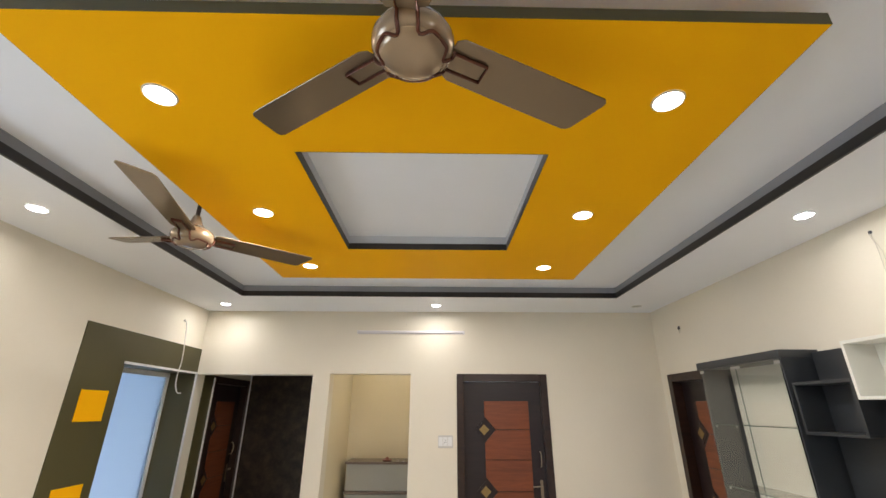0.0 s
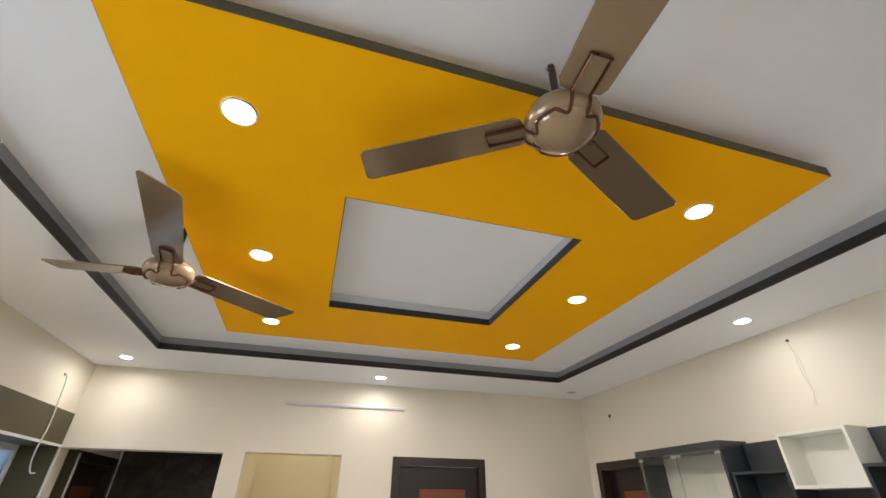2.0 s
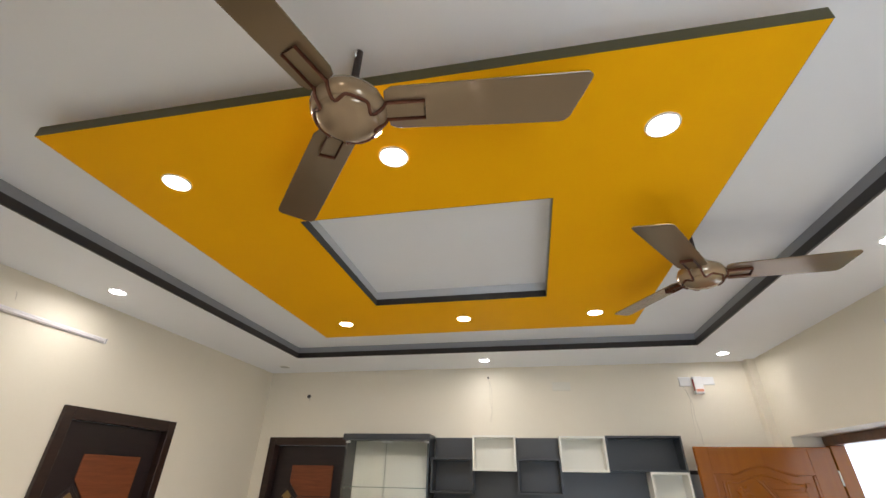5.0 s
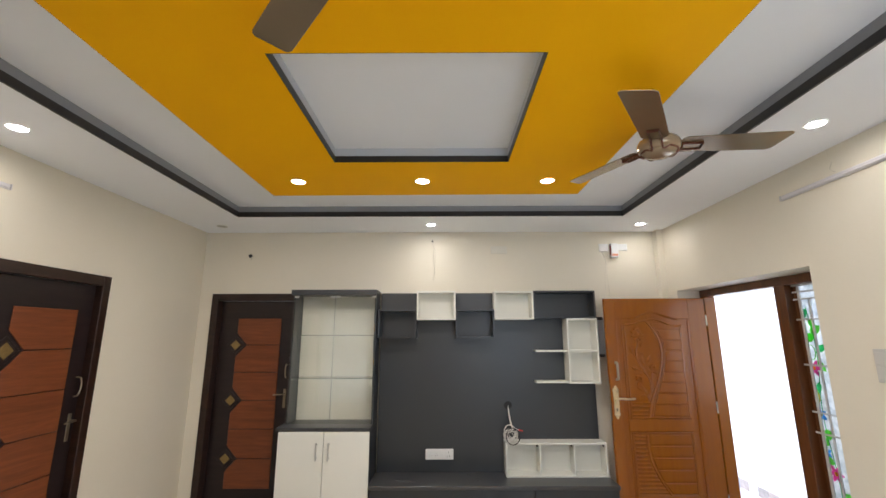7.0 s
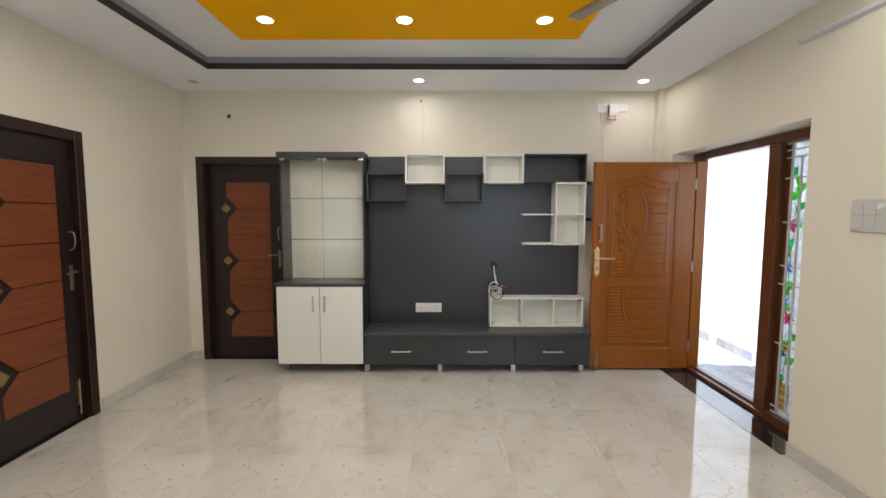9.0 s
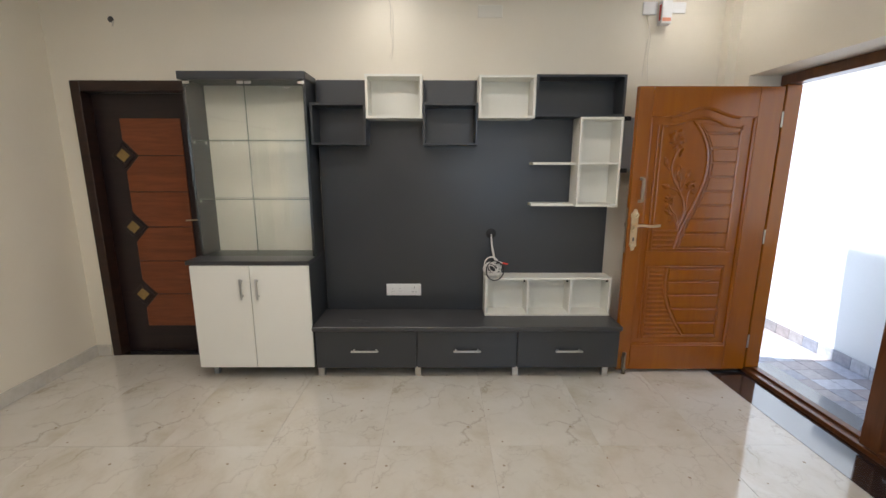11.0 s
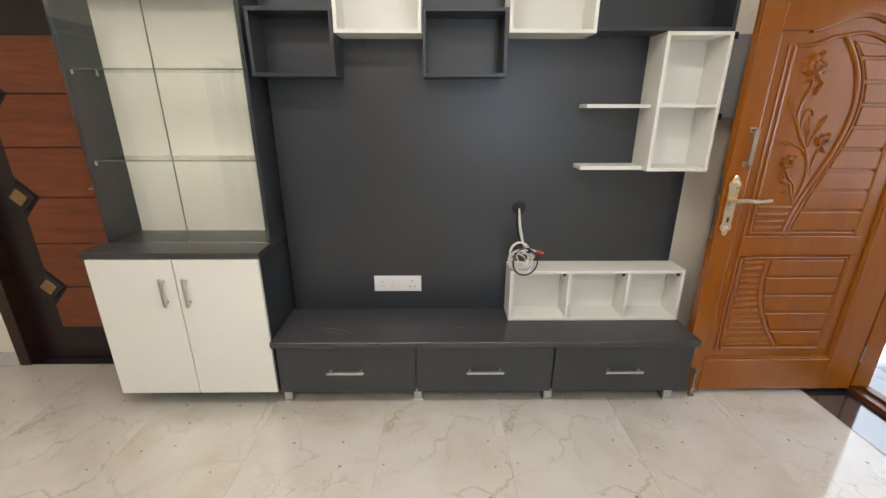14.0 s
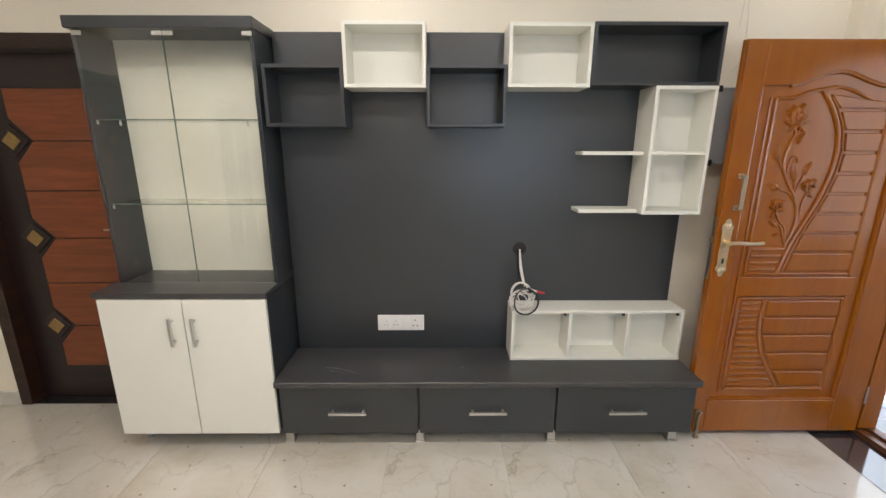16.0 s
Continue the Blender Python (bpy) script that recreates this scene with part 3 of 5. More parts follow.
# ---- ceiling fans ----
def ceiling_fan(x, y, angles, label, reach=1.0, rise=0.0, lean=0.0, towards=0.0):
    f = thing("ceiling_fan", (x, y, RAISED), label, "ceiling fan", "ceiling fans")
    o = (x, y, 0)
    H = 2.598
    part("downrod", lathe(bmesh.new(), [(0.011, H + 0.08), (0.011, RAISED)], 16, o), ROD, f, "dark brown rod", smooth=True)
    ring = [(x + 0.016 * math.cos(k * 0.3927), y + 0.004, RAISED - 0.019 + 0.013 * math.sin(k * 0.3927)) for k in range(17)]
    part("ceiling_hook", tube(bmesh.new(), ring, 0.004, 8), CHROME, f, "bright steel hook ring", smooth=True)
    part("canopy", lathe(bmesh.new(), [(0.013, H + 0.118), (0.018, H + 0.116), (0.025, H + 0.094), (0.034, H + 0.072), (0.050, H + 0.053), (0.072, H + 0.038)], 32, o), FAN_GOLD, f, "champagne gold bell cover", smooth=True)
    part("motor", lathe(bmesh.new(), [(0.055, H + 0.04), (0.078, H + 0.034), (0.094, H + 0.022), (0.102, H + 0.004), (0.102, H - 0.010), (0.097, H - 0.024), (0.088, H - 0.033), (0.082, H - 0.035)], 48, o), FAN_GOLD, f, "glossy champagne gold motor housing", smooth=True)
    part("bottom_cover", lathe(bmesh.new(), [(0.084, H - 0.028), (0.082, H - 0.039), (0.072, H - 0.048), (0.055, H - 0.055), (0.034, H - 0.059), (0.012, H - 0.061)], 48, o), FAN_GOLD, f, "rounded champagne bottom cover", smooth=True)
    for a in angles:
        A = radians(a)
        c, s = math.cos(A), math.sin(A)

        def P(u, v, z):
            return (x + c * u - s * v, y + s * u + c * v, z)
        tilt = -0.17
        slope = rise + lean * math.cos(A - radians(towards))
        pts = [(0.098, -0.050), (0.118, -0.062), (0.35, -0.067), (0.615, -0.072), (0.628, -0.062), (0.628, -0.05), (0.592, 0.055), (0.58, 0.066), (0.565, 0.070), (0.35, 0.066), (0.125, 0.060), (0.105, 0.05), (0.095, 0.0)]
        bm = bmesh.new()
        prism(bm, pts, 0, 0.005, lambda u, v, d: P(u * (reach if u > 0.2 else 1.0), v, H + (u - 0.09) * slope + v * tilt + d))
        part("blade", bm, FAN_BLADE, f, "flat champagne brown metal blade", bevel=0.0012)
        part("arm", prism(bmesh.new(), [(0.08, -0.022), (0.20, -0.022), (0.20, 0.022), (0.08, 0.022)], 0, 0.004, lambda u, v, d: P(u, v, H - 0.0055 + (u - 0.09) * slope + v * tilt + d)), FAN_BLADE, f, "champagne blade arm", bevel=0.001)
        bm = bmesh.new()
        rail = [(0.102, -0.0245), (0.203, -0.0245), (0.203, 0.0245), (0.102, 0.0245)]
        tube(bm, [P(u, v, H - 0.007 + (u - 0.09) * slope + v * tilt) for u, v in rail], 0.0026, 8, 2.8, True)
        down = [P(0.102, 0.0245, H - 0.004), P(0.094, 0.025, H - 0.028), P(0.070, 0.026, H - 0.047)]
        arc = []
        for k in range(11):
            g = A + radians(34 + 52 * k / 10)
            arc.append((x + 0.0845 * math.cos(g), y + 0.0845 * math.sin(g), H - 0.036))
        A2 = A + radians(120)
        c2, s2 = math.cos(A2), math.sin(A2)
        up = [(x + c2 * u - s2 * v, y + s2 * u + c2 * v, z) for u, v, z in ((0.070, -0.026, H - 0.047), (0.094, -0.025, H - 0.028), (0.102, -0.0245, H - 0.004))]
        tube(bm, bez(down + arc[1:-1:3] + arc[-2:-1] + up, 4), 0.0048, 8)
        part("bracket_trim", bm, COPPER, f, "copper brown bracket trim", smooth=True)
    return f


ceiling_fan(-0.028, 0.775, (27, 146, 265), "champagne gold three-bladed ceiling fan hanging over the yellow panel edge", 0.955)
ceiling_fan(-1.245, 2.02, (41, 158, 279), "champagne gold three-bladed ceiling fan beside the yellow panel", 1.01, 0.068, 0.072, 190)


# ---- room doors ----
def room_door(place, number, label, front=0.05, face=0.0, ul=0.272, ur=0.714, top=1.845, low=0.252, hu=0.795):
    """place(u, d, z): u along the wall, d out of it into the room."""
    d = new("door_%d" % number)
    tagged(d, label, kind="structure")

    def bx(name, u0, u1, d0, d1, z0, z1, mat, bev=0.0, lab="", par=None):
        bm = bmesh.new()
        box(bm, u0, u1, d0, d1, z0, z1)
        for v in bm.verts:
            v.co = place(*v.co)
        return part(name, bm, mat, par or d, lab, bevel=bev)
    fr = bmesh.new()
    for q in [(0, 0.068, -0.13, front, 0, 2.1), (0.842, 0.91, -0.13, front, 0, 2.1), (0.068, 0.842, -0.13, front, 2.028, 2.1)]:
        box(fr, *q)
    for v in fr.verts:
        v.co = place(*v.co)
    part("door_frame", fr, FRAME_WOOD, d, "dark stained wooden frame", bevel=0.003)
    leaf = bx("door_leaf", 0.07, 0.84, face - 0.034, face, 0.006, 2.026, DARK_WOOD, 0.002, "dark brown laminate leaf")
    n = 6
    notch = 0.106
    hgt = (top - low) / n
    for k in range(n):
        zt, zb = top - k * hgt - 0.003, top - (k + 1) * hgt + 0.003
        if k % 2 == 0:
            out = [(ul, zt), (ur, zt), (ur, zb), (ul + notch, zb), (ul, zb + notch * 1.095)]
        else:
            out = [(ul + notch, zt), (ur, zt), (ur, zb), (ul, zb), (ul, zt - notch * 1.095)]
        part("panel_board", prism(bmesh.new(), out, face - 0.001, face + 0.008, lambda u, z, dd: place(u, dd, z)), TERRACOTTA, leaf, "red brown wood grain board", bevel=0.002)
    for k in (1, 3, 5):
        z = top - k * hgt - (0.0)
        for r, dd, mat, nm in ((0.088, face + 0.009, DARK_WOOD, "diamond_base"), (0.064, face + 0.0115, FRAME_WOOD, "diamond_rim"), (0.050, face + 0.015, GOLD_INLAY, "diamond_inlay")):
            out = [(ul - 0.006 + r, z), (ul - 0.006, z + r), (ul - 0.006 - r, z), (ul - 0.006, z - r)]
            part(nm, prism(bmesh.new(), out, face - 0.001, dd, lambda u, z, q: place(u, q, z)), mat, leaf, bevel=0.002)
    h = bx("door_handle", hu - 0.0135, hu + 0.0135, face, face + 0.006, 0.965, 1.145, AGED, 0.002, "antique brass lever handle on a plate", leaf)
    bm = bmesh.new()
    tube(bm, [place(hu, face + 0.006, 1.10), place(hu, face + 0.048, 1.10), place(hu - 0.01, face + 0.058, 1.10), place(hu - 0.055, face + 0.06, 1.098), place(hu - 0.095, face + 0.058, 1.095)], 0.0062, 8)
    part("lever", bm, AGED, h, smooth=True)
    bm = bmesh.new()
    w = hu + 0.005
    tube(bm, bez([place(w, face, 1.385), place(w, face + 0.033, 1.375), place(w, face + 0.042, 1.32), place(w, face + 0.028, 1.265), place(w, face, 1.255)], 5), 0.005, 8)
    part("pull_handle", bm, ANTIQUE, leaf, "curved antique brass pull", smooth=True)
    bm = bmesh.new()
    for v0 in ((hu - 0.02, hu + 0.005, face, face + 0.004, 0.12, 0.30), (hu - 0.017, hu + 0.002, face + 0.004, face + 0.014, 0.13, 0.15), (hu - 0.017, hu + 0.002, face + 0.004, face + 0.014, 0.26, 0.28)):
        box(bm, *v0)
    for v in bm.verts:
        v.co = place(*v.co)
    tube(bm, [place(hu - 0.0075, face + 0.011, 0.05), place(hu - 0.0075, face + 0.011, 0.31)], 0.006, 8)
    part("tower_bolt", bm, ANTIQUE, leaf, "antique brass tower bolt")
    return d


room_door(lambda u, d, z: Vector((0.235 + u, YN - d, z)), 1, "closed dark brown door with red brown boards and gold diamonds")
room_door(lambda u, d, z: Vector((XE - d, 4.255 - u, z * 0.9945)), 2, "closed dark brown door with red brown boards beside the display cabinet", 0.012, -0.078, 0.257, 0.702, 1.852, 0.222, 0.786)
room_door(lambda u, d, z: Vector((XW + d, 4.805 + u, z)), 3, "dim dark brown door in the passage", 0.012, -0.06)
setting("door_step", (0.24, 1.14, YN - 0.03, YN + 0.1, -0.001, 0.004), GRANITE, "black granite threshold")

setting("door_step", (2.318, 2.46, 3.35, 4.19, -0.001, 0.004), GRANITE, "black granite threshold under the dark door")

# ---- television wall ----
PX = 2.262
tagged(slab("wall_panel", (PX, XE - 0.001, 0.392, 2.503, 0.40, 2.085), CHARCOAL, None, "", 0.002), "matt charcoal laminate panel behind the wall boxes", "wall panel")


def bar_handle(parent, p0, p1, off=0.03):
    """A square bar on two feet, standing out towards -x."""
    p0, p1 = Vector(p0), Vector(p1)
    d = (p1 - p0).normalized()
    bm = bmesh.new()
    w = 0.006
    out = Vector((-off, 0, 0))
    def rod(a, b):
        lo = [min(a[i], b[i]) - w for i in range(3)]
        hi = [max(a[i], b[i]) + w for i in range(3)]
        box(bm, lo[0], hi[0], lo[1], hi[1], lo[2], hi[2])
    rod(p0 + out, p1 + out)
    for p in (p0 + d * 0.012, p1 - d * 0.012):
        a, b = p + Vector((-off + w + 0.0005, 0, 0)), p
        box(bm, a.x, b.x, p.y - w, p.y + w, p.z - w, p.z + w)
    return part("handle", bm, CHROME, parent, "chrome bar handle", bevel=0.001)


# low drawer unit
u = thing("drawer_unit", (2.1, 1.44, 0), "long charcoal drawer unit with three drawers on chrome feet", "tv unit")
slab("worktop", (1.888, PX - 0.001, 0.366, 2.516, 0.376, 0.408), CHARCOAL_TOP, u, "dusty charcoal top", 0.004)
bm = bmesh.new()
box(bm, 1.95, PX - 0.002, 0.375, 2.505, 0.088, 0.104)
for y in (0.375, 1.077, 1.787, 2.489):
    box(bm, 1.95, PX - 0.002, y, y + 0.016, 0.104, 0.3755)
box(bm, PX - 0.012, PX - 0.002, 0.391, 2.489, 0.104, 0.3755)
part("body", bm, CHARCOAL, u)
for k, (a, b) in enumerate([(1.801, 2.507), (1.091, 1.791), (0.367, 1.081)]):
    dr = slab("drawer", (1.93, 1.948, a, b, 0.086, 0.366), CHARCOAL, u, "charcoal drawer front", 0.0015)
    m = (a + b) / 2 + (0.0 if k else 0.005)
    bar_handle(dr, (1.93, m - 0.09, 0.222), (1.93, m + 0.09, 0.222))
for y in (2.492, 1.793, 1.086, 0.432):
    bm = bmesh.new()
    box(bm, 1.974, 2.012, y - 0.022, y + 0.022, 0.008, 0.088)
    box(bm, 1.966, 2.018, y - 0.028, y + 0.028, 0.0, 0.008)
    part("foot", bm, CHROME, u, "square chrome foot", bevel=0.002)

# white base cabinet with its charcoal top
b = thing("base_cabinet", (2.1, 2.92, 0), "ivory two-door base cabinet with a charcoal top", "cabinet")
slab("worktop", (1.92, PX + 0.055, 2.517, 3.352, 0.839, 0.866), CHARCOAL_TOP, b, "dusty charcoal top", 0.003)
bm = bmesh.new()
box(bm, 1.934, XE - 0.002, 2.518, 2.534, 0.10, 0.8385)
box(bm, 1.934, XE - 0.002, 3.306, 3.322, 0.10, 0.8385)
box(bm, 1.934, XE - 0.002, 2.534, 3.306, 0.10, 0.116)
box(bm, XE - 0.012, XE - 0.002, 2.534, 3.306, 0.116, 0.8385)
part("body", bm, CHARCOAL, b, "charcoal carcass")
for a, c, hy in ((2.520, 2.918, 2.870), (2.923, 3.322, 2.977)):
    dr = slab("door", (1.914, 1.932, a, c, 0.099, 0.835), IVORY, b, "ivory laminate door", 0.0015)
    bar_handle(dr, (1.914, hy, 0.612), (1.914, hy, 0.745), 0.028)
for lx, ly in ((2.03, 3.27), (2.26, 2.62), (2.26, 3.27)):
    slab("leg", (lx - 0.02, lx + 0.02, ly - 0.017, ly + 0.017, 0.0, 0.0995), GREY_PLASTIC, b, "short grey leg", 0.002)

# glazed display cabinet
g = thing("display_cabinet", (2.2, 2.9, 0.866), "tall charcoal display cabinet with two glass doors and glass shelves", "display cabinet")
X0, Y0, Y1, Z0, Z1 = 2.085, 2.520, 3.325, 0.866, 2.054
slab("side_panel", (X0, XE - 0.002, Y0, Y0 + 0.018, Z0, Z1), CHARCOAL, g, "", 0.001)
slab("side_panel", (X0, XE - 0.002, Y1 - 0.018, Y1, Z0, Z1), CHARCOAL, g, "", 0.001)
slab("top_board", (X0 - 0.012, XE - 0.002, Y0 - 0.004, Y1 + 0.028, Z1, 2.104), CHARCOAL, g, "thick charcoal top", 0.002)
slab("back_board", (XE - 0.012, XE - 0.002, Y0 + 0.018, Y1 - 0.018, Z0, Z1), CABINET_BACK, g, "pale beige back")
for z in (1.264, 1.664):
    sh = slab("glass_shelf", (X0 + 0.02, XE - 0.013, Y0 + 0.0185, Y1 - 0.0185, z, z + 0.006), GLASS, g, "clear glass shelf")
    sh.visible_shadow = False
    slab("shelf_edge", (X0 + 0.0185, X0 + 0.02, Y0 + 0.0185, Y1 - 0.0185, z, z + 0.006), GLASS_EDGE, sh, "green glass edge")
    for xx, yy in ((2.105, 3.298), (2.25, 3.298), (2.29, 3.21), (2.29, 3.13), (2.29, 2.68), (2.105, 2.548))[:6 if z > 1.5 else 1]:
        part("shelf_pin", lathe(bmesh.new(), [(0.005, -0.018), (0.005, -0.0005)], 10, (xx, yy, z)), CHROME, g, smooth=True)
for a, c in ((Y0 + 0.004, 2.918), (2.922, Y1 - 0.004)):
    gd = slab("glass_door", (X0 - 0.008, X0 - 0.003, a, c, Z0 + 0.004, Z1 - 0.004), GLASS, g, "clear glass door")
    gd.visible_shadow = False
    e1 = c if c < 2.92 else a
    slab("door_edge", (X0 - 0.008, X0 - 0.003, e1 - 0.0006, e1 + 0.0006, Z0 + 0.004, Z1 - 0.004), GLASS_EDGE, gd)
    for cy in ((a + 0.02, c - 0.025)):
        slab("clip", (X0 - 0.013, X0 - 0.0085, cy - 0.022, cy + 0.022, Z1 - 0.03, Z1 - 0.012), CHROME, g, "chrome hinge clip", 0.001)


def wall_box(name, y0, y1, z0, z1, mat, label, dividers=(), levels=(), x0=2.093, x1=PX - 0.001, back=True, t=0.016, bmat=None):
    w = thing(name, ((x0 + x1) / 2, (y0 + y1) / 2, z0), label, "wall shelf", "box shelves on the charcoal panel" if name == "box_shelf" else "")
    slab("top_board", (x0, x1, y0, y1, z1 - t, z1), mat, w, "", 0.001)
    slab("bottom_board", (x0, x1, y0, y1, z0, z0 + t), mat, w, "", 0.001)
    slab("side_board", (x0, x1, y0, y0 + t, z0 + t, z1 - t), mat, w, "", 0.001)
    slab("side_board", (x0, x1, y1 - t, y1, z0 + t, z1 - t), mat, w, "", 0.001)
    for y in dividers:
        slab("divider", (x0 + 0.001, x1, y - t / 2, y + t / 2, z0 + t, z1 - t), mat, w, "", 0.001)
    for z in levels:
        slab("shelf_board", (x0 + 0.004, x1, y0 + t, y1 - t, z - t / 2, z + t / 2), mat, w, "", 0.001)
    slab("back_board", (x1 - 0.008, x1 - 0.0005, y0 + t + 0.0005, y1 - t - 0.0005, z0 + t + 0.0005, z1 - t - 0.0005), bmat or mat, w)
    return w


BX = 2.10
wall_box("box_shelf", 2.132, 2.503, 1.637, 1.912, CHARCOAL, "charcoal box shelf beside the display cabinet")
wall_box("box_shelf", 1.751, 2.129, 1.811, 2.092, IVORY, "ivory box shelf on the charcoal panel")
wall_box("box_shelf", 1.376, 1.748, 1.637, 1.912, CHARCOAL, "charcoal box shelf between two ivory boxes")
wall_box("box_shelf", 0.993, 1.373, 1.814, 2.088, IVORY, "ivory box shelf beside the wide charcoal box")
wall_box("box_shelf", 0.392, 0.990, 1.8235, 2.092, CHARCOAL, "wide charcoal box shelf at the panel corner")
tb = wall_box("box_shelf", 0.390, 0.682, 1.219, 1.823, IVORY, "tall ivory box shelf with two side ledges", levels=(1.518,))
slab("ledge", (2.145, PX - 0.001, 0.6825, 0.984, 1.507, 1.524), IVORY, tb, "ivory ledge", 0.001)
slab("ledge", (2.145, PX - 0.001, 0.6825, 0.984, 1.219, 1.238), IVORY, tb, "ivory ledge", 0.001)
wall_box("low_shelf", 0.378, 1.302, 0.4085, 0.699, IVORY, "ivory shelf box with three cells standing on the drawer unit", dividers=(0.673, 0.987), x0=2.11)

# ---- entrance: frame, sidelight and open leaf ----
FY0, FY1 = -0.72, -0.62
d4 = new("door_4")
tagged(d4, "wide teak entrance frame with an open carved door and a sidelight", kind="structure")
bm = bmesh.new()
box(bm, 1.065, 1.165, FY0, FY1, 0.04, 2.02)
box(bm, 0.587, 0.665, FY0, FY1, 0.04, 2.02)
box(bm, 0.587, 2.083, FY0, FY1, 2.02, 2.083)
part("door_frame", bm, TEAK_FRAME, d4, "polished teak frame", bevel=0.004)
# brighter teak than the other posts: daylight on this jamb as colour
part("hinge_jamb", box(bmesh.new(), 2.015, 2.083, FY0, FY1, 0.04, 2.019), TEAK, d4, "teak jamb, brighter orange for the daylight on it", bevel=0.004)
bm = bmesh.new()
box(bm, 0.587, 2.083, FY0, FY1, 0.0, 0.03)
box(bm, 0.587, 2.083, FY0, FY0 + 0.05, 0.03, 0.045)
box(bm, 0.667, 1.063, FY0 + 0.05, FY1, 0.03, 0.06)
part("sill", bm, TEAK_FRAME, d4, "teak threshold", bevel=0.003)
bm = bmesh.new()
box(bm, 1.02, 1.0645, -0.6925, -0.686, 0.061, 2.019)
box(bm, 0.6655, 0.69, -0.6925, -0.686, 0.061, 2.019)
part("glazing_stop", bm, TEAK_FRAME, d4, "teak glazing stop")
setting("door_step", (0.587, 2.083, FY1 + 0.001, -0.367, -0.002, 0.003), GRANITE, "black granite threshold strip")
setting("door_step", (0.50, 2.17, -0.925, YS - 0.351, -0.11, 0.0), GRANITE, "polished granite step on the balcony side", 0.003)
setting("door_step", (0.587, 2.083, YS - 0.3505, FY0 - 0.001, -0.012, -0.0005), GRANITE, "black granite threshold strip")

LX = 2.012
leaf = slab("door_leaf", (LX + 0.022, LX + 0.048, -0.612, 0.338, 0.024, 2.008), TEAK, d4, "open carved polished teak leaf", 0.003)


def carve(name, outline, d, label="", base=0.0225, bev=0.0015):
    """A raised piece on the leaf's room side, standing d out of its sunk field."""
    return part(name, prism(bmesh.new(), outline, LX + base, LX + 0.022 - d * 1.7, lambda y, z, x: (x, y, z)), TEAK, leaf, label, bevel=max(bev, 0.003))


wave = [(0.245, 1.815), (0.11, 1.817), (0.065, 1.828), (0.023, 1.845), (-0.054, 1.872), (-0.105, 1.879), (-0.153, 1.872), (-0.20, 1.855), (-0.244, 1.838), (-0.30, 1.823), (-0.345, 1.815), (-0.455, 1.815)]
carve("stile", [(0.242, 0.026), (0.337, 0.026), (0.337, 2.006), (0.242, 2.006)], 0.010)
carve("stile", [(-0.611, 0.026), (-0.452, 0.026), (-0.452, 2.006), (-0.611, 2.006)], 0.010)
carve("rail", [(-0.451, 2.006)] + wave[::-1] + [(0.241, 2.006)], 0.010)
carve("rail", [(-0.451, 0.026), (0.241, 0.026), (0.241, 0.216), (-0.451, 0.216)], 0.010)
carve("rail", [(-0.40, 0.815), (0.195, 0.815), (0.195, 0.915), (-0.40, 0.915)], 0.009)


def bead(pts, r=0.007, name="moulding", flat=1.0):
    return part(name, tube(bmesh.new(), [(LX + 0.0195, y, z) for y, z in pts], r * 1.5, 8, flat), TEAK, leaf, "carved teak moulding", smooth=True)


bead([(0.238, 0.222), (0.238, 1.81)], 0.006)
bead([(-0.448, 0.222), (-0.448, 1.81)], 0.008)
bead([(0.238, 0.222), (-0.448, 0.222)], 0.006)
bead(wave[1:-1], 0.008)
bead([(0.168, 0.30), (0.168, 0.80)], 0.004)
bead([(0.185, 0.27), (0.185, 1.765)], 0.004)
carve("border", [(-0.402, 0.27), (-0.370, 0.27), (-0.370, 1.765), (-0.402, 1.765)], 0.006)
carve("border", [(-0.369, 0.27), (0.164, 0.27), (0.164, 0.286), (-0.369, 0.286)], 0.006)
bead([(0.16, 0.925), (0.16, 1.76)], 0.005)
bead([(-0.365, 0.925), (-0.365, 1.73)], 0.007)
bead([(0.16, 0.80), (0.16, 0.29), (-0.365, 0.29), (-0.365, 0.80), (0.16, 0.80)], 0.005)
bead([(0.16, 0.93), (-0.365, 0.93)], 0.005)
arch = [(0.155, 1.762), (0.08, 1.765), (0.01, 1.79), (-0.048, 1.80), (-0.12, 1.81), (-0.20, 1.79), (-0.28, 1.755), (-0.365, 1.745)]
bead([tuple(p)[:2] for p in bez([(y, z, 0) for y, z in arch], 4)], 0.006)
curve = [(-0.045, 1.795), (-0.10, 1.725), (-0.148, 1.63), (-0.168, 1.52), (-0.158, 1.412), (-0.128, 1.305), (-0.085, 1.196), (-0.04, 1.083), (0.0, 0.935)]
cb = [tuple(p)[:2] for p in bez([(y, z, 0) for y, z in curve], 4)]
bead(cb, 0.0065, flat=1.0)
bead([(y - 0.024, z) for y, z in cb[2:]], 0.004)


def edge_at(line, z):
    for (y0, z0), (y1, z1) in zip(line, line[1:]):
        if (z0 - z) * (z1 - z) <= 0 and z0 != z1:
            return y0 + (y1 - y0) * (z - z0) / (z1 - z0)
    return line[-1][0]


